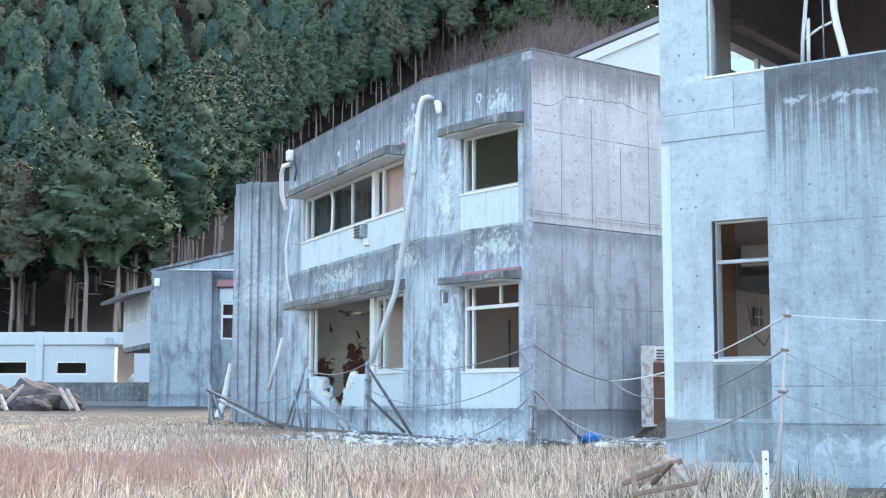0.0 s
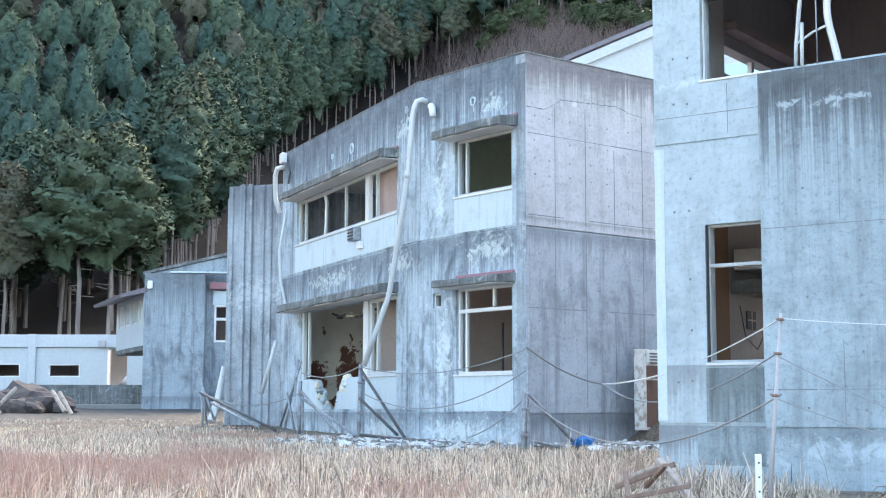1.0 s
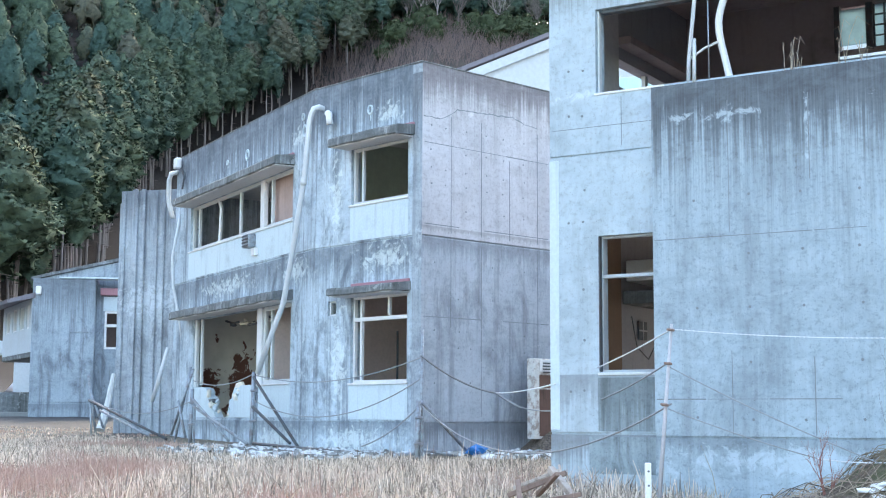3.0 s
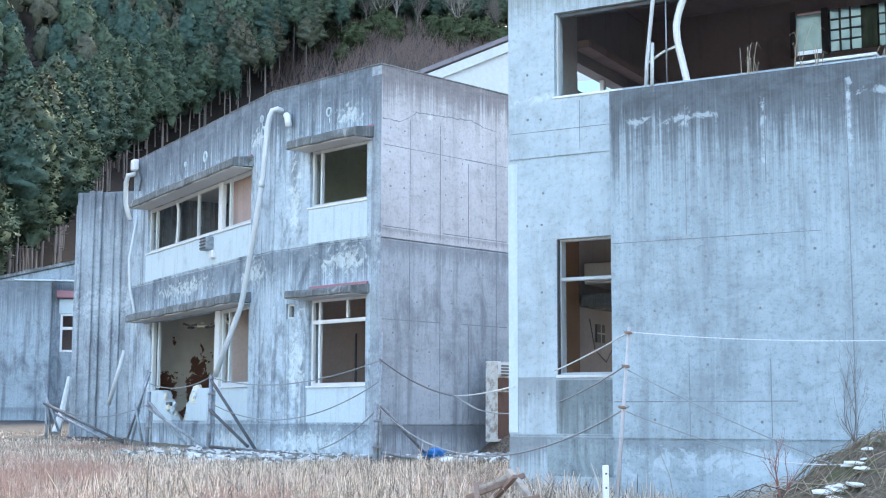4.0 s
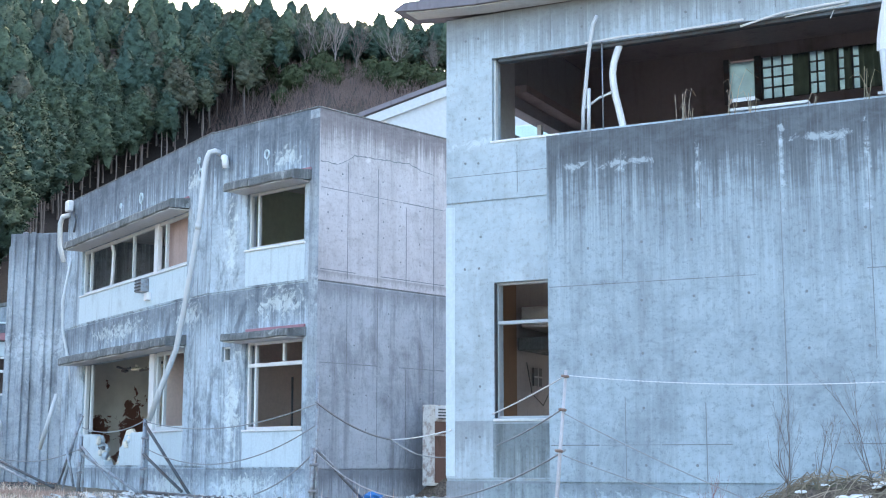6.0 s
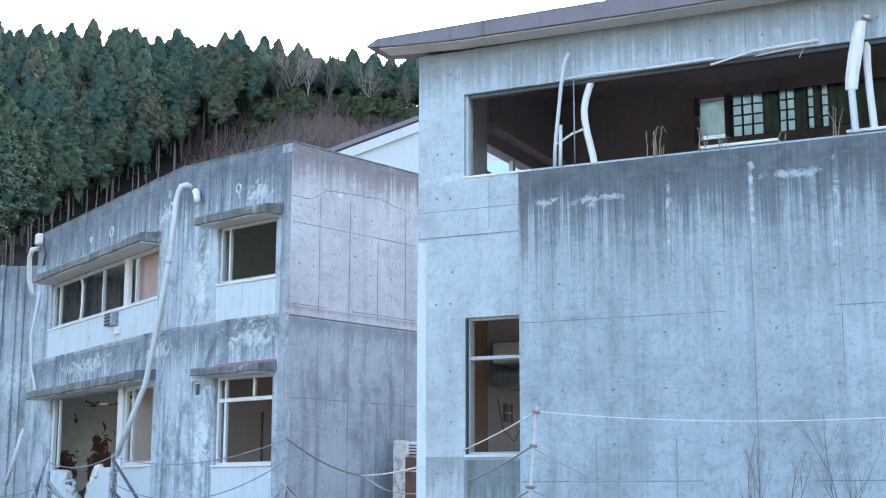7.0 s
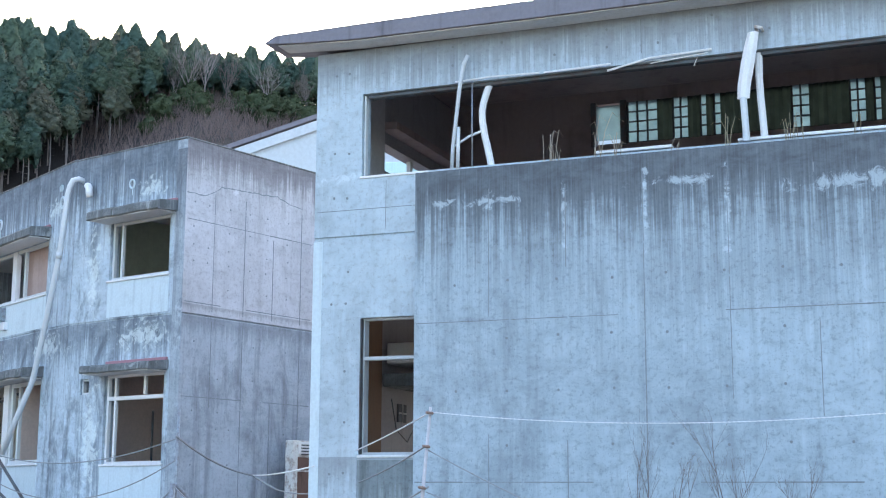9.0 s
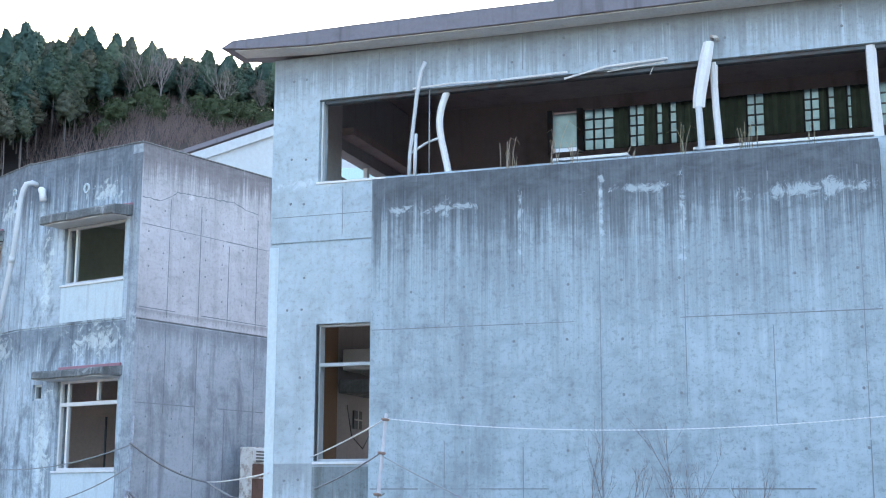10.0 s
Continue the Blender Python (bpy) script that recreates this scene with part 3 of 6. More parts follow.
# pale painted panels under the windows
for m, a, b, z0, z1 in ((MB, -1.99, -0.36, 4.82, 5.47), (MB, -1.98, -0.36, 1.54, 2.17), (M2, -7.62, -1.14, 4.83, 5.46), (M2, -2.95, -1.14, 1.57, 2.22)):
    part("spandrel", box(a, b, -0.006, 0.003, z0, z1, 0.003), SPANDREL, school, "pale painted panel with water stains", m)
part("sill", box(-2.02, -0.34, -0.035, 0.1, 5.462, 5.498, 0.006), WHITE_FRAME, school, "", MB)
part("sill", box(-1.98, -0.34, -0.035, 0.1, 2.165, 2.2, 0.006), WHITE_FRAME, school, "", MB)
part("sill", box(-7.62, -1.12, -0.035, 0.1, 5.455, 5.488, 0.006), WHITE_FRAME, school, "", M2)
part("sill", box(-3.0, -1.12, -0.035, 0.1, 2.215, 2.248, 0.006), WHITE_FRAME, school, "", M2)

window(school, MB, -1.97, -0.38, 5.50, 6.56, 0.06, (-1.72,))
window(school, MB, -1.94, -0.38, 2.20, 3.78, 0.06, (-1.72,), ((3.36, -1.94, -0.38),), WHITE_FRAME)
part("mullion", box(-0.98, -0.93, 0.065, 0.125, 3.41, 3.73, 0.004), WHITE_FRAME, school, "", MB)
window(school, MB, -2.63, -2.38, 3.46, 3.74, 0.05, w=0.035, label="small square vent window frame")
window(school, M2, -7.55, -1.16, 5.49, 6.55, 0.06, (-7.1, -4.34, -2.45), (), ALUMINIUM, 0.07)
window(school, M2, -2.75, -1.16, 2.25, 3.84, 0.06, (-2.35,), (), ALUMINIUM, 0.08)
part("mullion", tube([(-5.74, 0.1, 5.53), (-5.66, 0.09, 5.8), (-5.62, 0.08, 6.05), (-5.66, 0.1, 6.3), (-5.80, 0.1, 6.5)], 0.045, 6), WHITE_FRAME, school, "bent window post", M2)
part("mullion", box(-3.02, -2.82, 0.03, 0.13, 5.5, 6.54, 0.006), WHITE_FRAME, school, "", M2)
part("post", box(-3.06, -2.80, 0.02, 0.15, 1.6, 3.83, 0.0065), WHITE_FRAME, school, "white window post", M2)
part("post", box(-7.15, -7.02, 0.04, 0.12, 1.6, 3.83, 0.006), ALUMINIUM, school, "", M2)
part("post", box(-6.78, -6.70, 0.06, 0.12, 2.3, 3.83, 0.006), ALUMINIUM, school, "", M2)

# remains of the broken wall under the window
part("broken_infill", prism([(-7.0, 1.563), (-5.45, 1.563), (-5.62, 1.72), (-5.75, 1.78), (-5.82, 2.0), (-6.05, 2.06), (-6.12, 2.2), (-6.4, 2.245), (-7.0, 2.245)], 0.004, 0.19), SPANDREL, school, "jagged remains of a broken pale wall", M2)
part("broken_infill", prism([(-4.78, 1.563), (-3.2, 1.563), (-3.2, 2.245), (-3.9, 2.24), (-4.1, 2.15), (-4.3, 2.2), (-4.42, 1.98), (-4.6, 1.93), (-4.62, 1.74)], 0.004, 0.19), SPANDREL, school, "jagged remains of a broken pale wall", M2)
part("torn_lining", prism([(-4.75, 1.62), (-4.45, 1.60), (-4.30, 1.9), (-4.2, 2.12), (-4.0, 2.2), (-4.15, 2.33), (-4.45, 2.3), (-4.7, 2.05)], 0.10, 0.16), CREAM_WALL, school, "torn wall lining hanging in the hole", M2)

for i, (sa, za, sb, zb, hang) in enumerate(((-6.6, 3.80, -5.6, 3.72, 0.10), (-5.7, 3.78, -4.9, 3.66, 0.06), (-5.1, 3.70, -4.3, 3.74, 0.12), (-4.4, 3.78, -3.6, 3.70, 0.08), (-3.9, 3.74, -3.3, 3.80, 0.05))):
    pts = [(sa + (sb - sa) * k / 6, 0.6 + 0.15 * math.sin(i + k), za + (zb - za) * k / 6 - hang * math.sin(math.pi * k / 6)) for k in range(7)]
    part("torn_ceiling_strip", tube(pts, 0.028, 5), CREAM_WALL if i % 2 else DARK_METAL, school, "strip of ceiling torn loose", M2)
rnd = random.Random(17)
for i in range(34):
    right = i % 3
    s, z = (rnd.uniform(-4.75, -4.0), 0) if right else (rnd.uniform(-6.1, -5.5), 0)
    z = float(np.interp(s, (-6.1, -5.55, -4.7, -4.0), (2.12, 1.66, 1.66, 2.15))) + rnd.uniform(-0.12, 0.1)
    bm = bmesh.new()
    bmesh.ops.create_icosphere(bm, subdivisions=1, radius=1.0)
    for v in bm.verts:
        v.co *= rnd.uniform(0.6, 1.15)
    k = rnd.uniform(0.05, 0.12)
    part("broken_edge", bm, rnd.choice((SPANDREL, CREAM_WALL, HOOD_CONCRETE)), school, "", M2 @ pose(s, rnd.uniform(0.0, 0.14), z, rnd.uniform(0, 90), 0, rnd.uniform(0, 360)) @ Matrix.Diagonal((k, k * 0.8, k * 1.3, 1)))

# rooms behind the openings
PLAN = [at(MB, -0.15, 0.12)[:2], at(MB, -3.0, 0.12)[:2], at(M2, -8.6, 0.12)[:2], at(M2, -8.6, 6.9)[:2], at(MA, 7.8, 0.12)[:2]]
for z0, z1, mat, label in ((1.0, 1.42, SCREED, "bare ground floor slab"), (4.42, 4.72, CREAM_WALL, "upper floor slab"), (7.02, 7.25, GREY_WALL, "flat roof slab")):
    part("floor_slab", slab_plan(PLAN, z0, z1), mat, school, label)
part("partition", box(-3.12, -3.0, 0.25, 5.6, 1.42, 4.42), PINK_WALL, school, "pinkish plastered inner wall", MB)
part("partition", box(-3.12, -3.0, 0.25, 5.6, 4.72, 7.02), GREEN_WALL, school, "olive green plastered inner wall", MB)
ME = M2 @ pose(-8.4, 0, 0, 0, 0, 90)
part("partition", box(0.24, 6.8, 0.0, 0.07, 1.43, 4.41), PEELED, school, "cream plastered inner wall with bare brown patches", ME)
part("partition", box(-2.9, -2.78, 0.3, 5.5, 1.42, 4.42), PINK_WALL, school, "pinkish plastered inner wall", M2)
part("partition", box(-2.75, -2.63, 0.3, 5.5, 4.72, 7.02), PINK_WALL, school, "pinkish plastered inner wall", M2)
part("curtain", box(-2.74, -1.18, 0.2, 0.23, 5.495, 6.545), PINK_BOARD, school, "pinkish board behind a window", M2)
part("inner_post", box(-1.62, -1.58, 1.2, 1.24, 4.72, 6.4), DARK_METAL, school, "", MB)
part("inner_post", box(-1.80, -1.77, 1.0, 1.03, 1.42, 3.2), DARK_METAL, school, "", MB)


# end and back walls that close the building; unseen rear openings added for light
part("end_wall", box(-8.70, -8.48, 0.225, 7.0, 0.6, 7.88), BLUE_CONCRETE, school, "", M2)
part("back_wall", wall_mesh(-8.45, 6.0, 0.6, 7.25, 0.2, [(a, a + 2.4, z, z + 1.6) for a in (-8.0, -5.2, -2.4, 0.4, 3.2) for z in (2.2, 5.3)]), SIDE_CONCRETE, school, "unseen rear wall with openings added to light the rooms", M2 @ pose(0, 7.0, 0))

# ---- ribbed stair tower ----
MR = pose(-5.60, 36.97, 0, 0, 0, -20)
tower = thing("stair_tower", "ribbed grey concrete stair tower with dark streaks", "building", pose(-5.6, 36.97, 1.1))
part("wall", wall_mesh(0.0, 2.2, 0.8, 7.52, 0.25, [], (1.6, 4.72)), RIB_CONCRETE, tower, "", MR)
for i in range(6):
    s = 0.02 + i * 0.29 + (0.03 if i % 2 else 0)
    part("rib", box(s, s + (0.17 if i % 2 else 0.13), -0.05 - 0.015 * (i % 3), -0.002, 0.9, 7.50 + (0.05 if i in (1, 2) else 0), 0.02), RIB_CONCRETE, tower, "", MR)
part("side_wall", box(0.0, 0.25, 0.255, 5.0, 0.8, 7.45), RIB_CONCRETE, tower, "", MR)
part("roof", box(0.2, 4.0, 0.2, 5.0, 7.2, 7.4), HOOD_CONCRETE, tower, "", MR)
part("edge_strip", box(-0.05, -0.004, 0.02, 0.1, 0.9, 7.2, 0.01), RIB_CONCRETE, tower, "pale edge strip", MR)

# ---- far school wing ----
MF = pose(-11.22, 53.0, 0, 0, 0, 4)
far = thing("school_wing", "distant grey concrete school wing with a cantilevered upper storey", "building", pose(-11.2, 53, 1.4))
part("wall", wall_mesh(0.0, 2.30, 0.9, 6.72, 0.25, [], (2.05, 4.68)), FAR_CONCRETE, far, "", MF)
recess = part("wall", wall_mesh(2.30, 5.2, 0.9, 6.5, 0.2, [(2.62, 3.26, 4.1, 5.55)], ()), FAR_CONCRETE, far, "", MF @ pose(0, 0.6, 0))
part("wall", box(2.1, 2.298, 0.26, 0.8, 0.9, 6.7), FAR_CONCRETE, far, "", MF)
window(far, MF @ pose(0, 0.6, 0), 2.62, 3.26, 4.1, 5.55, 0.0, (), ((5.0, 2.62, 3.26),), WHITE_FRAME, 0.08)
part("upper_panel", box(2.56, 3.3, 0.57, 0.598, 5.56, 6.1, 0.005), SPANDREL, far, "", MF)
part("lintel", box(2.45, 3.5, 0.35, 0.598, 6.15, 6.42, 0.02), RED_TRIM, far, "weathered red lintel", MF)
part("flashing", box(0.95, 3.4, -0.06, 0.5, 6.73, 6.79, 0.01), SPANDREL, far, "", MF)
part("room", box(2.3, 5.2, 3.0, 3.1, 0.9, 6.4), DARK_WALL, far, "", MF)
bm = bmesh.new()
prism([(-0.1, 6.5), (6.2, 6.5), (6.2, 8.15), (3.6, 7.62), (0.4, 6.86), (-0.1, 6.74)], 0.9, 8.0, bm)
part("roof", bm, FAR_CONCRETE, far, "sloping grey upper roof", MF)
part("verge", prism([(-0.2, 6.73), (0.4, 6.88), (3.6, 7.64), (6.2, 8.17), (6.2, 8.30), (3.6, 7.77), (0.4, 7.0), (-0.2, 6.84)], 0.8, 8.0), HOOD_CONCRETE, far, "dark weathered roof edge", MF)
MW = pose(-13.55, 58.6, 0, 0, 0, -67.4)
part("upper_wall", wall_mesh(0.0, 6.0, 3.95, 5.95, 0.2, [(0.5, 1.5, 4.85, 5.75), (2.0, 3.0, 4.85, 5.75), (3.5, 4.5, 4.85, 5.75), (4.9, 5.6, 4.85, 5.75)], ()), WHITE_WALL, far, "white painted upper storey", MW)
for a, b in ((0.5, 1.5), (2.0, 3.0), (3.5, 4.5), (4.9, 5.6)):
    window(far, MW, a, b, 4.85, 5.75, 0.05, ((a + b) / 2,), (), WHITE_FRAME, 0.06)
part("soffit", box(0.0, 6.0, 0.0, 1.6, 3.75, 3.945, 0.02), HOOD_CONCRETE, far, "dark underside of the cantilever", MW)
part("lower_wall", box(0.0, 6.0, 1.2, 1.4, 0.9, 3.74), WHITE_WALL, far, "white ground floor wall", MW)
part("inner_wall", box(0.0, 6.0, 2.6, 2.7, 3.95, 6.0), DARK_WALL, far, "", MW)
bm = prism([(-0.9, 5.75), (-0.95, 5.87), (0.3, 6.25), (2.5, 6.9), (2.5, 6.6), (0.0, 5.96)], -0.3, 6.1)
part("eave", bm, ROOF_METAL, far, "overhanging roof edge", MW @ Matrix(((0, 1, 0, 0), (1, 0, 0, 0), (0, 0, 1, 0), (0, 0, 0, 1))))
part("lamp", box(0.12, 0.32, -0.16, -0.004, 6.1, 6.42, 0.03), WHITE_FRAME, far, "", MF)
solid("low_wall", box(-4.4, -0.1, 0.0, 0.3, 1.2, 2.45, 0.02), HOOD_CONCRETE, "low dark concrete retaining wall", "retaining wall", pose(-11.15, 54.0, 0, 0, 0, 3), kind="structure")
solid("kerb", box(-10.0, 0.0, 0.0, 0.35, 1.2, 1.70, 0.02), RUBBLE_GREY, "dark concrete kerb along a gravel yard", "kerb", pose(-11.2, 53.2, 0, 0, 0, 1), kind="structure")

# ---- white outbuilding ----
MO = pose(-30.0, 66.4, 0, 0, 0, -1.5)
shed = thing("outbuilding", "low white painted outbuilding with narrow strip windows", "building", pose(-20, 66, 1.9))
SW = [(8.4, 10.18, 3.0, 3.64), (11.55, 13.05, 3.0, 3.62), (5.9, 7.4, 3.0, 3.62), (14.35, 15.3, 2.2, 4.35), (2.5, 4.0, 3.0, 3.62)]
part("wall", wall_mesh(0.0, 17.0, 1.5, 4.4, 0.2, SW, ()), WHITE_WALL, shed, "", MO)
part("beam", box(0.0, 17.0, -0.12, 0.3, 4.41, 5.02, 0.02), WHITE_WALL, shed, "white roof beam", MO)
for s in (2.0, 10.55, 6.4):
    part("pilaster", box(s, s + 0.4, -0.16, -0.003, 1.5, 5.04, 0.02), WHITE_WALL, shed, "", MO)
for a, b, c, d in SW[:3]:
    window(shed, MO, a, b, c, d, 0.02, w=0.06, mat=WHITE_FRAME)
part("box", box(13.95, 14.3, -0.3, -0.003, 4.42, 4.75, 0.02), GREY_WALL, shed, "", MO)
part("back_wall", box(0.0, 13.8, 2.6, 2.8, 1.5, 4.9), DARK_WALL, shed, "", MO)
part("side_wall", box(13.6, 13.8, 0.25, 2.6, 1.5, 4.4), WHITE_WALL, shed, "", MO)
part("roof", box(0.0, 13.8, 0.3, 2.8, 4.85, 5.0), HOOD_CONCRETE, shed, "", MO)

# ---- white hall with a gable behind ----
hall = thing("gable_hall", "white gabled hall with a dark roof edge", "building", pose(6.5, 40, 1.2))
MH = pose(4.0, 40.0, 0, 0, 0, 2)
part("wall", prism([(-1.0, 1.0), (14.0, 1.0), (14.0, 13.5), (6.5, 14.5), (0.0, 11.62), (-1.0, 11.17)], 0.0, 0.25), WHITE_WALL, hall, "", MH)
part("verge", prism([(-1.2, 11.28), (-1.2, 10.98), (6.5, 14.36), (6.5, 14.66)], -0.12, -0.02), WHITE_WALL, hall, "pale verge board", MH)
part("roof", prism([(-1.3, 11.30), (6.5, 14.72), (6.5, 14.86), (-1.3, 11.44)], -0.15, 9.0), ROOF_METAL, hall, "dark sheet roof", MH)
part("side_wall", box(-1.0, -0.8, 0.26, 9.0, 1.0, 10.9), WHITE_WALL, hall, "", MH)

# ---- the near school block ----
MC = pose(2.6265, 16.4, 0, 0, 0, -36.3)
block = thing("school_block", "derelict pale concrete school block with a long glassless window band", "building", pose(2.63, 16.4, 0.9))
near = part("front_wall", wall_mesh(0.0, 12.0, 0.4, 7.055, 0.25, [(0.64, 2.3, 2.12, 3.73), (0.62, 9.2, 5.46, 6.49)], (1.41, 4.72)), PALE_CONCRETE, block, "pale blue-grey concrete wall", MC)
panel_joints(near, MC, (0.95,), (5.05,), (0.05, 1.45), (4.8, 5.40), 5, 0.0025)
panel_joints(near, MC, (), (6.15,), (0.05, 0.6), (0, 0), 15, 0.0025)
tie_holes(near, MC, (0.25, 0.45), (5.2, 5.75, 6.3, 6.75), 5, 0.2)
tie_holes(near, MC, (0.25, 0.45), (1.9, 2.5, 3.1, 3.9, 4.3), 6, 0.5)
tie_holes(near, MC, [1.2 + 0.62 * i for i in range(14)], (6.72, 6.95), 7, 0.35)
panel_joints(near, MC, [1.4 + 0.9 * i for i in range(7)], (), (0, 0), (6.6, 7.03), 8)
corner_strip = part("corner_strip", box(-0.004, 0.12, -0.008, 0.0, 1.45, 4.68, 0.003), SPANDREL, block, "paler strip down the corner", MC)
MS = pose(2.3897, 16.0776, 0, 0, 0, -36.3)
apron = part("apron_wall", wall_mesh(1.50, 7.10, 0.3, 5.335, 0.397, [], (1.385,), ()), SLAB_CONCRETE, block, "thick board-marked concrete wall below the window band", MS)
panel_joints(apron, MS, (2.40, 3.30, 4.17, 5.08, 5.98, 6.88), (1.80, 3.575), (1.52, 7.08), (1.42, 5.1), 9, 0.0045)
tie_holes(apron, MS, [2.0 + 0.605 * i for i in range(9)], (1.6, 2.2, 2.79, 3.385, 4.0), 10, 0.22)
MD = pose(*at(MC, 0.2, 0.0)[:2], 0, 0, 0, 53.7)
part("end_wall", wall_mesh(0.253, 6.0, 0.4, 7.435, 0.19, [(1.56, 3.75, 5.93, 6.30)], ()), DULL_WALL, block, "grey inner face of the end wall", MD)
part("mullion", box(2.60, 2.68, 0.05, 0.11, 5.94, 6.29), ALUMINIUM, block, "", MD)
part("beam", box(1.5, 5.8, -0.22, -0.003, 6.46, 6.56), DARK_CEILING, block, "dark timber rail", MD)
part("panel", box(0.26, 1.52, -0.04, -0.003, 1.45, 4.3), BROWN_BOARD, block, "brown wooden lining board", MD)
part("panel", box(0.26, 1.50, -0.05, -0.003, 4.75, 7.0), GREY_WALL, block, "grey lining board", MD)
part("duct", box(1.65, 3.2, -0.45, -0.05, 3.35, 3.62, 0.01), WHITE_FRAME, block, "white duct box", MD)
# dark disc painting the shaded hole in the duct
part("duct_outlet", tube([(1.95, -0.47, 3.49), (1.95, -0.40, 3.49)], 0.07, 14), DARK_METAL, block, "", MD)
part("shelf", box(1.6, 3.4, -0.5, -0.02, 3.05, 3.22, 0.01), HOOD_CONCRETE, block, "", MD)
part("grate", box(2.1, 2.36, -0.03, -0.004, 2.62, 2.86), DARK_METAL, block, "dark square wall vent", MD)
part("grate_bar", box(2.22, 2.24, -0.036, -0.03, 2.62, 2.86), GREY_WALL, block, "", MD)
part("grate_bar", box(2.1, 2.36, -0.036, -0.031, 2.73, 2.75), GREY_WALL, block, "", MD)
part("loose_cable", tube([(1.7, -0.1, 2.9), (1.75, -0.15, 2.5), (2.0, -0.2, 2.35), (2.4, -0.15, 2.6), (2.7, -0.12, 2.2), (2.75, -0.1, 1.9)], 0.007, 5), DARK_METAL, block, "dangling cable", MD)
part("floor_slab", box(0.21, 11.9, 0.254, 6.0, 4.35, 4.70), DARK_CEILING, block, "", MC)
part("floor_slab", box(0.21, 11.9, 0.254, 6.0, 1.0, 1.40), SCREED, block, "", MC)
part("ceiling", box(0.21, 11.9, 0.254, 4.12, 7.44, 7.47), DARK_CEILING, block, "dark ceiling boards", MC)
part("lintel", box(0.21, 11.9, 0.254, 0.5, 6.62, 7.43), DARK_CEILING, block, "", MC)
# unseen back openings, added to let sky light into the lower room
part("back_wall", wall_mesh(0.21, 11.9, 1.41, 4.34, 0.15, [(0.5, 4.2, 1.9, 4.2), (4.6, 8.0, 1.9, 4.2)]), GREY_WALL, block, "", MC @ pose(0, 5.0, 0))
part("side_wall", box(11.75, 11.98, 0.254, 5.9, 0.4, 7.16), PALE_CONCRETE, block, "", MC)
part("roof", prism([(-0.58, 7.17), (-0.42, 7.255), (1.2, 7.27), (12.5, 7.28), (12.5, 7.06), (3.0, 7.06), (0.6, 7.085), (-0.2, 7.13)], -0.35, 0.24), ROOF_METAL, block, "thick flat roof edge with dented metal flashing", MC)
part("soffit", prism([(-0.4, 7.128), (-0.2, 7.116), (0.6, 7.07), (3.0, 7.045), (12.4, 7.045), (12.4, 7.057), (3.0, 7.057), (0.6, 7.082), (-0.2, 7.127), (-0.4, 7.14)], -0.31, -0.01), SOFFIT, block, "pale soffit board", MC)
part("roof", box(0.0, 12.5, 1.0, 4.3, 7.475, 7.53, 0.01), ROOF_METAL, block, "", MC)

part("damp_base", box(0.5, 1.49, -0.005, 0.003, 0.95, 1.375), DAMP_CONCRETE, block, "dark damp stain at the wall foot", MC)
solid("sheet_shed", box(-0.5, 0.5, 0.0, 0.3, -0.2, 0.13, 0.02), TURQUOISE, "turquoise sheet fence seen through a room", "fence", pose(*(7.08, 31.00, 9.36), 0, 0, -20))

# back clerestory with gridded panes
GROUPS = ((2.93, 3.36, 3), (3.59, 3.80, 2), (3.98, 4.06, 1), (4.17, 4.26, 1), (5.24, 5.47, 2), (6.01, 6.21, 2), (6.33, 6.41, 1), (6.58, 6.63, 1), (7.0, 7.2, 2), (7.7, 7.9, 2), (8.4, 8.6, 2), (9.35, 9.49, 1))
part("back_wall", wall_mesh(0.21, 11.9, 4.70, 7.44, 0.12, [(2.44, 9.5, 6.64, 7.25)], ()), DARK_WALL, block, "", MC @ pose(0, 4.0, 0))
grid = part("window", box(2.44, 9.5, 4.03, 4.07, 6.62, 6.66), DARK_METAL, block, "gridded clerestory window with pale panes and drapes", MC)
part("frame_post", box(2.835, 2.925, 3.94, 4.06, 6.62, 7.27, 0.004), DARK_METAL, grid, "", MC)
part("frame_post", box(2.40, 2.478, 3.94, 4.06, 6.62, 7.27, 0.004), DARK_METAL, grid, "", MC)
part("pane", box(2.48, 2.83, 3.96, 3.97, 6.70, 7.21, 0.002), CLOUDY, grid, "", MC)
last = 2.86
for a, b, n in GROUPS:
    if a - last > 0.05:
        bm = bmesh.new()
        k = max(2, int((a - last) / 0.06))
        rows = [(last + (a - last) * i / k, 4.02 + (0.02 if i % 2 else -0.01)) for i in range(k + 1)]
        for (xa, ya), (xb, yb) in zip(rows, rows[1:]):
            bm.faces.new([bm.verts.new(p) for p in ((xa, ya, 6.64), (xb, yb, 6.64), (xb, yb, 7.25), (xa, ya, 7.25))])
        bmesh.ops.remove_doubles(bm, verts=bm.verts, dist=1e-4)
        bmesh.ops.solidify(bm, geom=bm.faces[:], thickness=0.006)
        part("drape", bm, CURTAIN, grid, "dull green drape", MC)
    for i in range(n):
        w = (b - a) / n
        for k in range(4):
            part("pane", box(a + i * w, a + (i + 1) * w, 4.03, 4.036, 6.66 + k * 0.1475, 6.8075 + k * 0.1475), CLOUDY, grid, "", MC)
        part("glazing_bar", box(a + i * w - 0.012, a + i * w + 0.012, 4.0, 4.028, 6.65, 7.25), DARK_METAL, grid, "", MC)
    for k in range(1, 4):
        part("glazing_bar", box(a, b, 4.002, 4.026, 6.65 + k * 0.1475, 6.67 + k * 0.1475), DARK_METAL, grid, "", MC)
    last = b

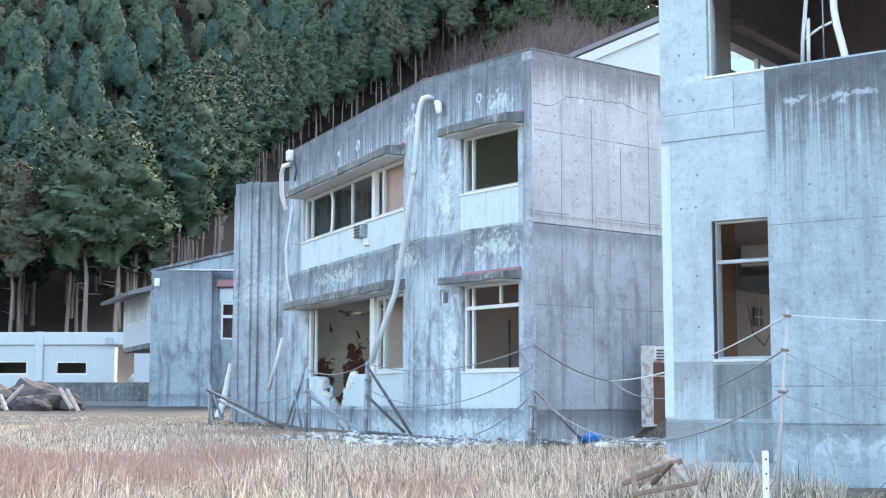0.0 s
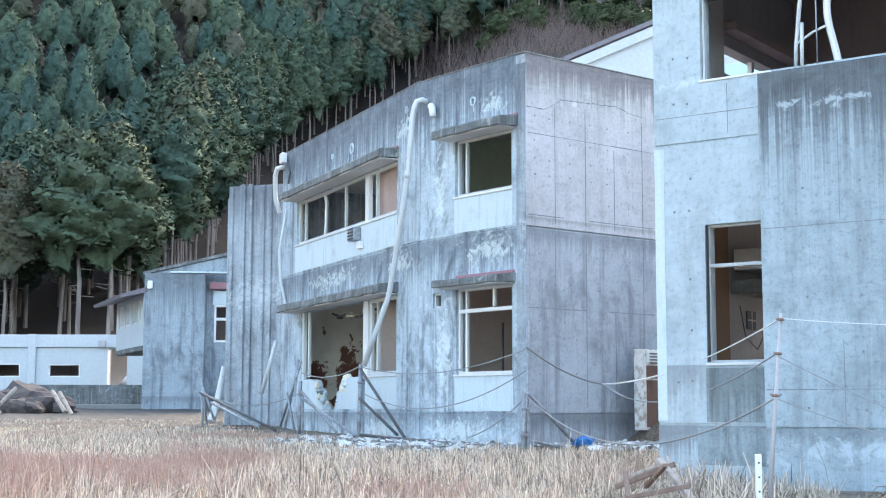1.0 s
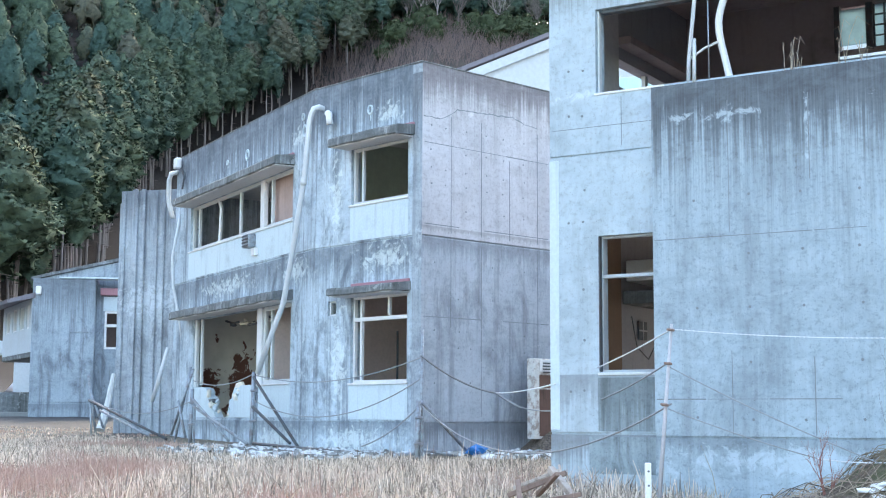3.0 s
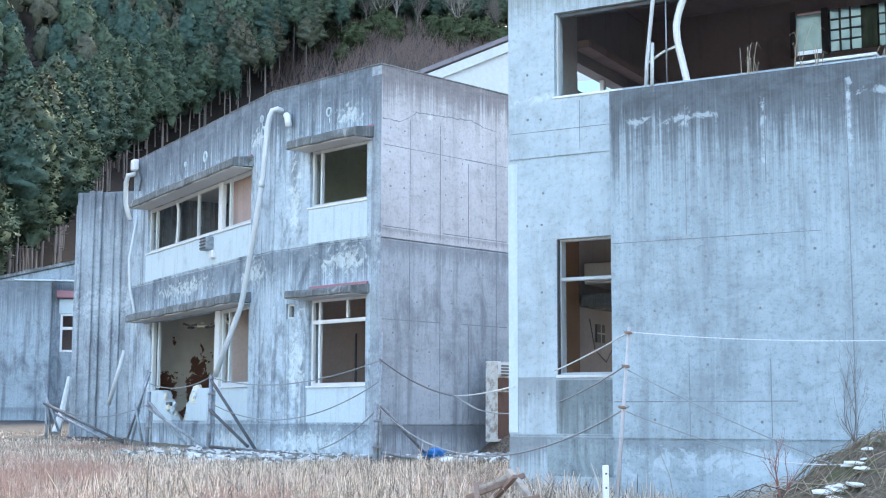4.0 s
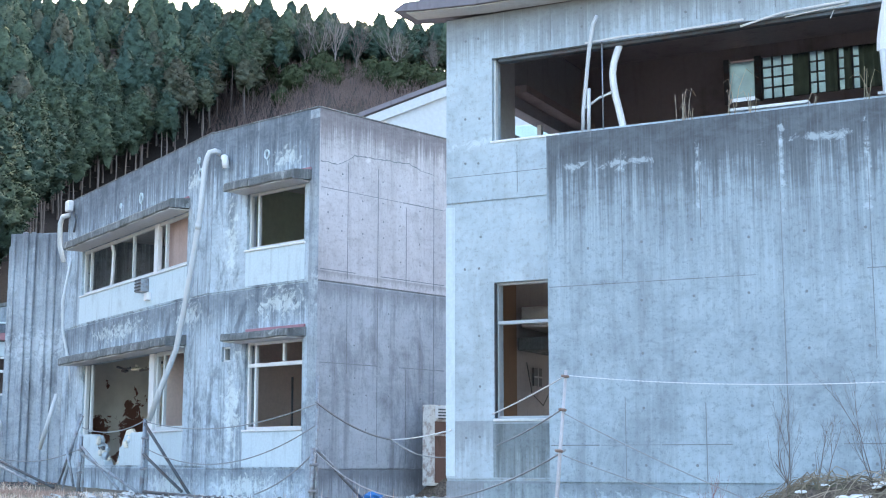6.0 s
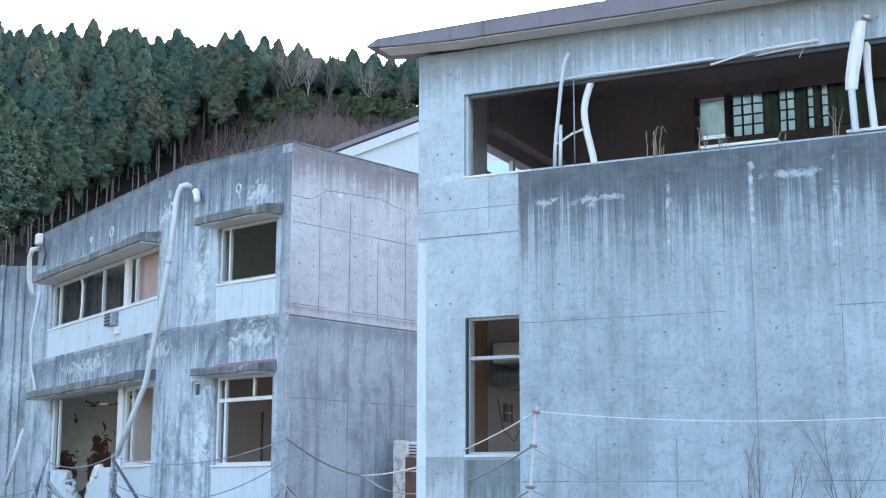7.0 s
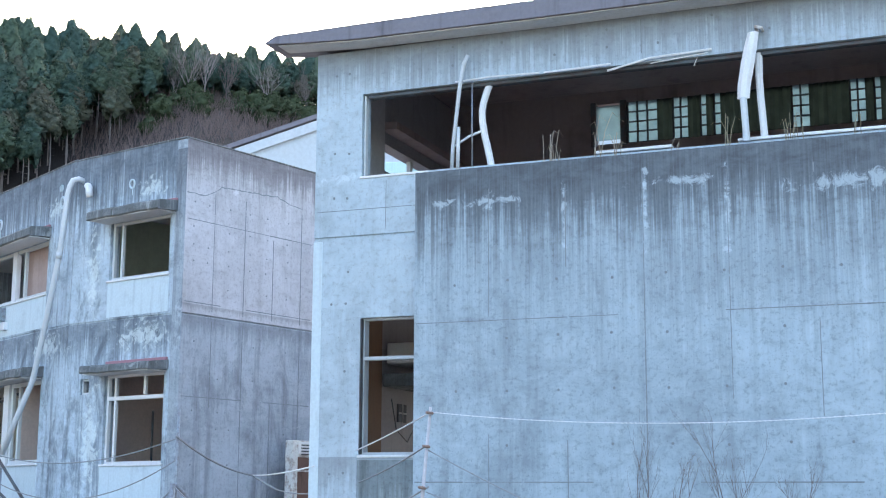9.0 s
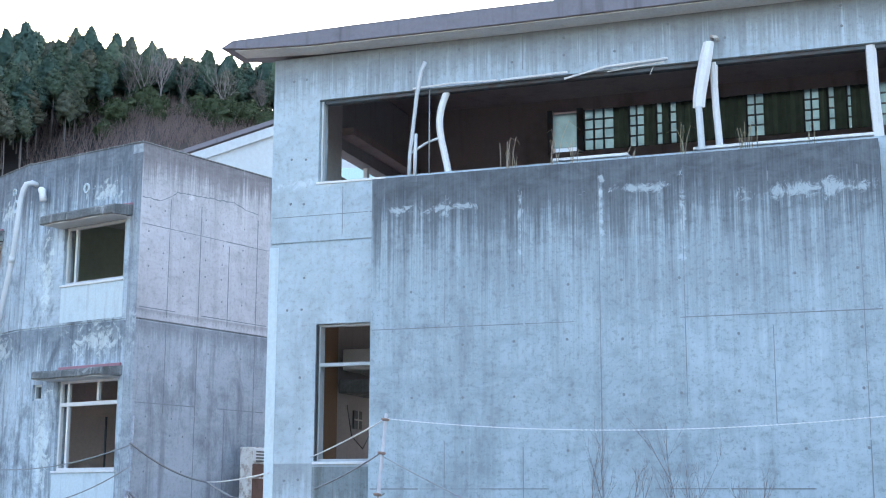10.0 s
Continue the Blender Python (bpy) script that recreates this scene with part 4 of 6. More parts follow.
# frames of the near block's windows
window(block, MC, 0.64, 2.3, 2.12, 3.73, 0.06, (), ((3.25, 0.64, 2.3),), GREY_FRAME, 0.03)
part("lining_strip", box(0.642, 0.655, -0.012, 0.055, 2.13, 3.72), DARK_METAL, block, "dark sealing strip beside a window frame", MC)
part("sill", box(0.62, 1.48, -0.015, 0.1, 2.085, 2.118, 0.006), ALUMINIUM, block, "", MC)
part("stain_panel", box(0.62, 1.48, -0.004, 0.003, 1.44, 2.06), DAMP_CONCRETE, block, "damp stained infill below a window", MC)
part("sill", box(0.60, 1.50, -0.015, 0.1, 5.428, 5.458, 0.006), WHITE_FRAME, block, "", MC)
part("jamb", box(0.625, 0.65, 0.05, 0.12, 5.47, 6.48, 0.004), ALUMINIUM, block, "", MC)
part("head_rail", box(0.68, 9.18, 0.05, 0.15, 6.44, 6.485, 0.005), DARK_METAL, block, "", MC)
for a, b in ((3.55, 4.42), (5.15, 6.05), (6.05, 7.05)):
    part("sill", box(a, b, -0.02, 0.12, 5.47, 5.505, 0.006), WHITE_FRAME, block, "", MC)
part("sill", box(1.55, 3.35, -0.3, -0.2, 5.338, 5.352, 0.004), WHITE_FRAME, block, "thin white edge strip", MC)
bm = tube([(2.27, 0.1, 5.40), (2.245, 0.09, 5.55), (2.215, 0.08, 5.7), (2.185, 0.06, 5.85), (2.165, 0.05, 6.0), (2.16, 0.05, 6.12), (2.175, 0.06, 6.24), (2.205, 0.08, 6.36), (2.24, 0.1, 6.47)], 0.042, 8)
part("window_post", bm, WHITE_FRAME, block, "bent white window post", MC)
part("window_post", tube([(5.43, 0.1, 5.40), (5.415, 0.09, 5.7), (5.40, 0.08, 5.95), (5.392, 0.075, 6.2), (5.395, 0.08, 6.47)], 0.042, 8), WHITE_FRAME, block, "bent white window post", MC)
part("window_post", tube([(7.10, 0.08, 5.40), (7.07, 0.08, 6.0), (7.06, 0.08, 6.48)], 0.06, 6), WHITE_FRAME, block, "white window post", MC)
part("bent_rail", tube([(1.80, 0.02, 5.72), (2.0, 0.02, 5.83), (2.16, 0.02, 5.88)], 0.016, 5), ALUMINIUM, block, "", MC)
for pts, r in (([(1.85, -0.03, 6.50), (2.3, -0.05, 6.51), (2.9, -0.04, 6.495)], 0.018), ([(2.95, -0.04, 6.49), (3.75, -0.05, 6.50)], 0.02), ([(3.7, 0.0, 6.44), (4.2, -0.04, 6.52), (4.9, -0.03, 6.545)], 0.022), ([(4.2, 0.0, 6.47), (4.85, 0.0, 6.52)], 0.012), ([(4.75, 0.02, 6.53), (4.68, 0.05, 6.40)], 0.008)):
    part("loose_trim", tube(pts, r * 0.65, 5), WHITE_FRAME, block, "torn window trim", MC)

# ---- pipes, lamps and fittings on the middle building ----


def pipe_run(name, pts, r, mat, label, category, m=None, group="", sides=10, round_bends=0.0):
    """A pipe with sleeves at its joints."""
    t = thing(name, label, category, pose(*pts[-1]) if m is None else m @ pose(*pts[-1]), group)
    part("pipe", tube(pts, r, sides), mat, t, "", m, True)
    for a, b in zip(pts[1:-1], pts[2:]):
        if (Vector(b) - Vector(a)).length > 1.2:
            d = (Vector(b) - Vector(a)).normalized()
            part("sleeve", tube([Vector(a) + d * 0.1, Vector(a) + d * 0.22], r * 1.14, sides), mat, t, "", m, True)
    return t


pipe_run("downpipe", [at(MB, -2.84, 0.05, 7.47), at(MB, -2.86, -0.10, 7.50), at(MB, -2.93, -0.17, 7.47), at(MB, -2.98, -0.19, 7.36), at(MB, -3.02, -0.20, 7.2), (-0.54, 26.20, 6.20), (-0.73, 26.60, 4.93), (-0.84, 26.90, 4.30), (-0.94, 27.10, 3.77), (-1.16, 27.40, 3.20), (-1.44, 27.70, 2.43)], 0.055, PVC, "grey plastic downpipe hanging loose from the wall", "downpipe", group="downpipes", sides=12)
pipe_run("downpipe", [at(M2, -8.55, -0.02, 7.58), at(M2, -8.75, -0.14, 7.56), at(M2, -8.85, -0.16, 7.40), (-4.09, 34.60, 7.09), (-4.08, 34.60, 6.87), (-3.97, 34.60, 6.48)], 0.06, PVC, "broken grey plastic downpipe at a parapet", "downpipe", group="downpipes")
pipe_run("downpipe", [(-3.72, 34.00, 6.50), (-3.89, 34.00, 5.44), (-3.85, 34.00, 4.73), (-3.69, 33.90, 4.03), (-3.59, 33.80, 3.47)], 0.035, PVC, "thin grey plastic pipe fallen across a wall", "pipe", group="downpipes")
pipe_run("downpipe", [(-3.92, 33.90, 3.22), (-4.10, 34.00, 2.58), (-4.30, 34.20, 1.93)], 0.052, PVC, "loose length of grey plastic pipe leaning on a wall", "pipe", group="downpipes")
vent = thing("vent_cap", "white round vent cap on a concrete wall", "vent", MB @ pose(-2.5, -0.1, 7.25))
part("cap", tube([(-2.62, -0.02, 7.30), (-2.58, -0.10, 7.33), (-2.5, -0.14, 7.30), (-2.47, -0.15, 7.20), (-2.46, -0.14, 7.10)], 0.065, 12), WHITE_FRAME, vent, "", MB, True)
part("throat", tube([(-2.66, 0.01, 7.29), (-2.6, -0.03, 7.30)], 0.075, 12), PVC, vent, "", MB, True)


def ring(m, s, z, r, seed):
    t = thing("wall_sleeve", "pale pipe sleeve with a lime run on a concrete wall", "pipe sleeve", m @ pose(s, 0, z), "pipe sleeves")
    bm = bmesh.new()
    n = 14
    rings = []
    for i in range(n):
        a = 2 * math.pi * i / n
        ca, sa = math.cos(a), math.sin(a) * 1.25
        rings.append([bm.verts.new((s + k * ca, y, z + k * sa)) for k, y in ((r, 0.0), (r, -0.03), (r * 0.7, -0.03), (r * 0.7, 0.0))])
    for i in range(n):
        p, q = rings[i], rings[(i + 1) % n]
        for k in range(3):
            bm.faces.new((p[k], p[k + 1], q[k + 1], q[k]))
    part("collar", bm, SPANDREL, t, "", m)
    part("lime_run", prism([(s - r * 0.22, z - r * 1.2), (s + r * 0.2, z - r * 1.2), (s + r * 0.1, z - r * 2.5), (s - r * 0.05, z - r * 2.8)], -0.005, 0.0), SPANDREL, t, "", m)


ring(M2, -3.75, 7.22, 0.10, 1)
ring(M2, -0.556, 7.18, 0.10, 2)
ring(M2, -5.0, 7.25, 0.05, 3)
ring(M2, -0.647, 7.47, 0.06, 4)
ring(MB, -1.427, 7.23, 0.075, 5)
flood = thing("wall_lamp", "white box lamp bracketed to a parapet", "lamp", M2 @ pose(-8.25, -0.1, 7.7))
part("housing", box(-8.42, -8.18, -0.20, -0.06, 7.62, 7.88, 0.02), WHITE_FRAME, flood, "", M2)
part("bracket", tube([(-8.1, -0.06, 7.55), (-8.0, -0.05, 7.35), (-8.15, -0.04, 7.1)], 0.025, 6), DARK_METAL, flood, "", M2)
unit = thing("air_vent_box", "grey louvred vent box under a window", "vent", M2 @ pose(-3.3, -0.15, 5.2))
part("case", box(-3.52, -3.15, -0.18, -0.007, 5.14, 5.42, 0.015), GALV, unit, "", M2)
for i in range(4):
    part("louvre", box(-3.5, -3.17, -0.196, -0.182, 5.16 + i * 0.07, 5.19 + i * 0.07), DARK_METAL, unit, "", M2)
part("foot", box(-3.2, -3.0, -0.1, -0.008, 4.95, 5.11, 0.01), WHITE_FRAME, unit, "", M2)

# poles leaning in the near window band
pipe_run("downpipe", [at(MC, 2.04, -0.12, 6.78), at(MC, 2.0, -0.14, 6.68), at(MC, 1.93, -0.1, 6.4), at(MC, 1.85, -0.02, 6.0), at(MC, 1.80, 0.02, 5.7), at(MC, 1.79, 0.02, 5.42)], 0.024, PVC, "thin bent grey pipe leaning in a window opening", "pipe", group="downpipes")
pipe_run("downpipe", [at(MC, 1.88, 0.0, 5.95), at(MC, 1.87, 0.0, 5.42)], 0.022, ALUMINIUM, "short aluminium bar standing in a window opening", "bar", group="downpipes")
pipe_run("cable", [at(MC, 2.05, 0.0, 6.5), at(MC, 2.05, 0.0, 5.45)], 0.009, GALV, "thin hanging cable in a window opening", "cable", sides=5)
spout = thing("downpipe", "flattened white downpipe torn from its wall bracket", "downpipe", MC @ pose(5.25, -0.1, 5.4), "downpipes")
bm = bmesh.new()
rows = []
for s, y, z, w in ((5.37, -0.10, 6.66, 0.06), (5.34, -0.12, 6.5, 0.07), (5.30, -0.12, 6.3, 0.075), (5.25, -0.1, 6.05, 0.07), (5.24, -0.1, 5.92, 0.065)):
    rows.append([bm.verts.new((s + dx * w, y + dy, z)) for dx, dy in ((-1, 0), (-0.4, -0.03), (0.5, -0.025), (1, 0.01), (0.3, 0.03), (-0.6, 0.03))])
for p, q in zip(rows, rows[1:]):
    for k in range(6):
        bm.faces.new((p[k], p[(k + 1) % 6], q[(k + 1) % 6], q[k]))
bm.faces.new(rows[0])
bm.faces.new(rows[-1][::-1])
part("upper_length", bm, WHITE_FRAME, spout, "", MC)
part("lower_length", tube([(5.24, -0.1, 5.93), (5.25, -0.1, 5.7), (5.26, -0.1, 5.44)], 0.04, 8), PVC, spout, "", MC)
part("bracket", tube([(5.40, -0.004, 6.70), (5.40, -0.10, 6.72), (5.46, -0.10, 6.70), (5.46, -0.004, 6.70)], 0.02, 6), RUSTY, spout, "", MC)

# ---- rusty cabinet between the buildings ----
MK = MA @ pose(2.29, -0.55, 0)
locker = thing("steel_cabinet", "rusty white steel cabinet with a louvred door, half buried", "cabinet", MK @ pose(0, 0, 1.5))
part("body", box(0.0, 1.1, 0.0, 0.19, 1.2, 2.66, 0.01), RUSTY, locker, "rust-streaked white body", MK)
# flat dark panel on the front, painted for the cabinet's shaded inside
part("opening", box(0.13, 1.0, -0.006, -0.001, 1.25, 2.36), CABINET_DARK, locker, "dark rusty-brown panel painted for the shaded open inside", MK)
part("shelf", box(0.08, 1.0, -0.02, -0.007, 2.1, 2.13), RUSTY, locker, "", MK)
part("louvre_panel", box(0.13, 1.0, -0.02, -0.001, 2.42, 2.64, 0.006), WHITE_FRAME, locker, "", MK)
for i in range(4):
    part("louvre", box(0.2, 0.6, -0.03, -0.021, 2.40 + i * 0.055, 2.425 + i * 0.055), DARK_METAL, locker, "", MK)

# ---- fence of steel pipes and ropes ----
POSTS = (((1.39, 22.40, 0.80), (1.43, 22.40, 1.84), 0.045), ((1.48, 22.60, 0.84), (1.50, 22.60, 3.02), 0.025), ((-1.54, 27.60, 0.98), (-1.51, 27.80, 2.46), 0.045), ((-3.00, 30.40, 1.00), (-2.97, 30.40, 2.17), 0.045), ((-3.42, 31.00, 1.11), (-3.07, 31.00, 2.66), 0.03), ((-5.71, 35.00, 1.15), (-5.99, 35.00, 2.61), 0.03), ((-5.78, 34.60, 1.15), (-5.84, 34.60, 1.96), 0.03))
for i, (a, b, r) in enumerate(POSTS):
    p = thing("fence_post", "grey galvanised steel pipe post in dry grass", "fence post", pose(*a), "fence posts")
    part("pipe", tube([(a[0], a[1], a[2] - 0.25), b], r, 8), GALV, p, "", None, True)
    if r > 0.04:
        for k in (0.35, 0.75):
            c = Vector(a).lerp(Vector(b), k)
            part("clamp", box(-0.055, 0.095, -0.05, 0.05, -0.025, 0.025, 0.012), GALV, p, "", pose(*c))
            part("twin_pipe", tube([Vector(a) + Vector((0.09, 0, -0.2)), Vector(b) + Vector((0.06, 0, -0.3))], 0.026, 7), GALV, p) if k < 0.5 else None
BRACES = (((-1.51, 27.60, 2.36), (-0.59, 26.30, 1.03)), ((-1.52, 27.60, 1.78), (-0.74, 26.60, 1.08)), ((-2.93, 30.20, 1.94), (-2.07, 29.00, 1.09)), ((-2.94, 30.30, 1.80), (-1.64, 28.20, 1.04)), ((-2.98, 30.60, 2.60), (-3.49, 31.20, 1.17)), ((-3.31, 30.80, 1.92), (-3.11, 30.60, 1.12)), ((-5.88, 34.60, 1.96), (-3.60, 31.30, 1.08)), ((-5.54, 34.20, 1.71), (-4.07, 32.00, 1.14)), ((-5.92, 34.80, 2.27), (-5.49, 34.50, 1.29)), ((1.48, 22.50, 1.84), (2.45, 23.60, 0.90)), ((-1.46, 27.00, 1.07), (1.42, 22.50, 0.91)), ((1.58, 23.20, 1.05), (2.41, 23.60, 0.88)), ((0.72, 23.20, 0.86), (1.44, 22.70, 1.02)), ((1.45, 22.20, 0.87), (2.05, 22.40, 0.87)))
for a, b in BRACES:
    p = thing("brace_pipe", "grey steel brace pipe lying between fence posts", "pipe", pose(*b), "brace pipes")
    part("pipe", tube([a, b], 0.03, 7), GALV if random.random() < 0.6 else DARK_METAL, p, "", None, True)


def rope(a, b, sag, r, mat, label, twist=False):
    a, b = Vector(a), Vector(b)
    n = 22
    pts = [a.lerp(b, i / n) - Vector((0, 0, sag * 4 * (i / n) * (1 - i / n))) for i in range(n + 1)]
    t = thing("rope", label, "rope", pose(*pts[n // 2]), "fence ropes")
    part("strand", tube(pts, r, 6), mat, t, "", None, True)
    if twist:
        me = None
        k = int((b - a).length / 0.045)
        for i in range(k):
            f = (i + 0.5) / k
            p = a.lerp(b, f) - Vector((0, 0, sag * 4 * f * (1 - f)))
            if me is None:
                bm = bmesh.new()
                bmesh.ops.create_icosphere(bm, subdivisions=1, radius=1.0)
                bmesh.ops.scale(bm, vec=(0.012, 0.0058, 0.0058), verts=bm.verts)
                me = finish(bm, "lay", mat)
            share("lay", me, t, Matrix.Translation(p) @ (b - a).to_track_quat("X", "Z").to_matrix().to_4x4() @ pose(0, 0, 0, 0, 35, 0))
    return t


rope((1.46, 22.50, 2.59), (2.87, 24.00, 2.01), 0.10, 0.016, ROPE_GREY, "grey rope sagging along a broken fence")
rope((2.87, 24.00, 2.01), (2.65, 16.20, 1.99), 0.03, 0.010, ROPE_WHITE, "pale rope pulled tight to a wall")
rope((2.87, 24.00, 2.01), (3.01, 22.00, 1.76), 0.01, 0.018, ROPE_GREY, "grey rope sagging along a broken fence")
rope((3.01, 22.00, 1.76), (3.23, 13.10, 2.12), 0.22, 0.0085, ROPE_GREY, "grey rope sagging along a broken fence")
rope((1.45, 22.40, 1.80), (3.26, 13.10, 1.73), 0.62, 0.0095, ROPE_GREY, "grey rope sagging between two posts")
rope((1.46, 22.50, 2.55), (-1.49, 27.80, 2.40), 0.25, 0.010, ROPE_GREY, "thin grey rope sagging across a window")
rope((1.45, 22.40, 2.20), (-1.48, 27.60, 1.89), 0.45, 0.010, ROPE_GREY, "thin grey rope sagging across a wall")
rope((1.40, 22.40, 1.73), (0.53, 23.20, 1.10), 0.08, 0.012, ROPE_GREY, "grey rope trailing to the ground")
rope((-1.52, 27.80, 2.43), (-2.96, 30.40, 2.35), 0.16, 0.011, ROPE_GREY, "grey rope sagging across a broken window")
rope((-2.95, 30.40, 1.92), (-5.80, 34.60, 1.96), 0.3, 0.012, ROPE_GREY, "grey rope sagging along a broken fence")
rope((2.99, 15.40, 2.15), (3.23, 13.00, 2.43), 0.015, 0.0075, ROPE_WHITE, "pale rope tied from a window to a post")
rope((3.25, 13.00, 2.44), (6.49, 9.60, 2.33), 0.11, 0.0032, ROPE_WHITE, "white twisted rope strung along a concrete wall", True)
rope((3.22, 13.00, 2.08), (4.41, 10.90, 1.24), 0.03, 0.005, ROPE_GREY, "thin dark rope running into an earth mound")
rope((3.21, 13.00, 1.68), (4.14, 11.60, 1.26), 0.02, 0.005, ROPE_GREY, "thin dark rope running into an earth mound")
rope((4.14, 11.60, 1.26), (4.89, 10.60, 1.32), 0.05, 0.005, ROPE_WHITE, "pale rope lying over an earth mound")

corner_post = thing("fence_post", "thin pinkish-grey plastic stake with rope ties", "fence post", pose(*(3.11, 13.00, 0.81)), "fence posts")
PINKISH = painted("faded_stake", (0.54, 0.53, 0.57), 0.7, 0.3)
part("stake", tube([(3.10, 13.00, 0.75), (3.18, 13.00, 1.69), (3.25, 13.00, 2.49)], 0.022, 8, None, 0.014), PINKISH, corner_post, "", None, True)
for p in ((3.23, 12.96, 2.43), (3.20, 12.96, 2.11), (3.16, 12.96, 1.72)):
    part("rope_tie", box(-0.035, 0.035, -0.03, 0.03, -0.012, 0.012, 0.006), WOOD_RED, corner_post, "", pose(*p, 8, 5, 0))
white_post = thing("fence_post", "short white plastic stake with drilled holes", "fence post", pose(*(2.56, 11.00, 0.89)), "fence posts")
a, b = (2.54, 11.00, 0.79), (2.58, 11.00, 1.24)
part("stake", box(-0.024, 0.024, -0.02, 0.02, -0.25, b[2] - a[2], 0.006), WHITE_FRAME, white_post, "", pose(*a))
# the stake is uncut; dark discs paint the shaded drill holes on it
for k in (0.35, 0.6, 0.85):
    part("hole", tube([(0, -0.022, k * (b[2] - a[2])), (0, -0.018, k * (b[2] - a[2]))], 0.009, 8), DARK_METAL, white_post, "", pose(*a))

# ---- debris at the foot of the walls ----


def chunk_mesh(seed, flat=0.5):
    rnd = random.Random(seed)
    bm = bmesh.new()
    bmesh.ops.create_icosphere(bm, subdivisions=1, radius=1.0)
    for v in bm.verts:
        v.co *= rnd.uniform(0.65, 1.15)
        v.co.z *= flat
    return bm


def rubble():
    """Broken plaster and concrete strewn along the wall."""
    rnd = random.Random(11)
    white = [finish(chunk_mesh(i, 0.45), "rubble_piece", RUBBLE_WHITE) for i in range(4)]
    grey = [finish(chunk_mesh(i + 9, 0.5), "rubble_piece", RUBBLE_GREY) for i in range(4)]
    t = thing("rubble", "scattered white and grey plaster rubble along a wall foot", "rubble", pose(0.5, 24.0, 0.95))
    for i in range(280):
        if i < 190:
            s, m, y = rnd.uniform(-5.5, 0.3), MB, -rnd.uniform(0.2, 2.0)
        else:
            s, m, y = rnd.uniform(0.1, 3.2), MA, -rnd.uniform(0.15, 1.9)
        x, yy, _ = at(m, s, y)
        k = rnd.uniform(0.04, 0.12)
        share("rubble_piece", rnd.choice(white if rnd.random() < 0.6 else grey), t, Matrix.Translation((x, yy, rise(x, yy) + k * 0.2)) @ Euler((rnd.uniform(-0.4, 0.4), rnd.uniform(-0.4, 0.4), rnd.uniform(0, 6))).to_matrix().to_4x4() @ Matrix.Diagonal((k * 1.5, k, k, 1)))


def strewn_plaster():
    """Small crumbs of plaster along the wall foot, past counting."""
    rnd = random.Random(12)
    bm = bmesh.new()
    for i in range(1700):
        if i < 1200:
            s, m, y = rnd.uniform(-4.6, 0.5), MB, -abs(rnd.gauss(0.9, 0.8)) - 0.1
        else:
            s, m, y = rnd.uniform(0.1, 3.4), MA, -abs(rnd.gauss(0.9, 0.7)) - 0.1
        x, yy, _ = at(m, s, y)
        k = rnd.uniform(0.02, 0.075)
        z, t = rise(x, yy) + k * 0.5, rnd.uniform(0, 6.28)
        tilt = rnd.uniform(-0.5, 0.5)
        c, d = math.cos(t) * k, math.sin(t) * k
        low = [bm.verts.new((x + px * c - py * d, yy + px * d + py * c, z + px * k * tilt - k * 0.5)) for px, py in ((-1.3, -0.7), (1.1, -0.8), (1.4, 0.6), (-0.9, 0.9))]
        top = [bm.verts.new((v.co.x * 0.9 + x * 0.1, v.co.y * 0.9 + yy * 0.1, v.co.z + k * rnd.uniform(0.4, 0.9))) for v in low]
        bm.faces.new(top)
        for j in range(4):
            bm.faces.new((low[j], low[(j + 1) % 4], top[(j + 1) % 4], top[j]))
    m = Nodes("plaster_crumbs")
    geo = m.t.nodes.new("ShaderNodeNewGeometry")
    grain = m.noise(30, 4, 0.6)
    col = m.mix(m.ramp(geo.outputs["Random Per Island"], 0.2, 0.75), (0.16, 0.16, 0.155), (0.66, 0.71, 0.74))
    mat = m.done(col, 0.9, grain, 0.3, 0.005)
    tagged(place(new("plaster_crumbs", finish(bm, "plaster_crumbs", mat)), None), "white and grey plaster crumbs strewn along a wall foot", "rubble", kind="stuff")


rubble()
strewn_plaster()


def heap(name, centre, size, height, seed, mat, label, category):
    """A rough mound of earth and litter."""
    rnd = random.Random(seed)
    n, rings = 48, 14
    bm = bmesh.new()
    cx, cy = centre
    prev = None
    for r in range(rings + 1):
        k = r / rings
        row = []
        for i in range(n):
            a = 2 * math.pi * i / n
            x, y = cx + size[0] * k * math.cos(a), cy + size[1] * k * math.sin(a)
            base = rise(x, y) - 0.08
            h = height * (1 - k ** 1.7) * (1 + 0.35 * noise.noise((x * 1.3, y * 1.3, seed))) + 0.09 * noise.noise((x * 5, y * 5, seed)) * (1 - k * k)
            row.append(bm.verts.new((x, y, base + max(0.0, h))))
        if prev:
            for i in range(n):
                bm.faces.new((prev[i], prev[(i + 1) % n], row[(i + 1) % n], row[i]))
        prev = row
    bmesh.ops.remove_doubles(bm, verts=bm.verts, dist=0.002)
    return solid(name, bm, mat, label, category, smooth=True)


def litter_material():
    m = Nodes("brush_litter")
    fine, big = m.noise(22, 6, 0.75), m.noise(3.0, 5, 0.6)
    col = m.mix(m.ramp(fine, 0.3, 0.7), (0.05, 0.04, 0.035), (0.26, 0.21, 0.17))
    col = m.mix(m.math("MULTIPLY", m.ramp(big, 0.48, 0.62), 0.7), col, (0.09, 0.115, 0.05))
    return m.done(col, 0.95, fine, 0.8, 0.06)


LITTER = litter_material()
heap("earth_mound", (5.55, 11.05), (2.6, 1.6), 1.03, 3, LITTER, "mound of earth covered with dead brush and moss", "mound")
heap("earth_heap", at(MA, 3.1, -0.75)[:2], (1.1, 0.7), 0.62, 5, LITTER, "small heap of earth and debris between walls", "mound")


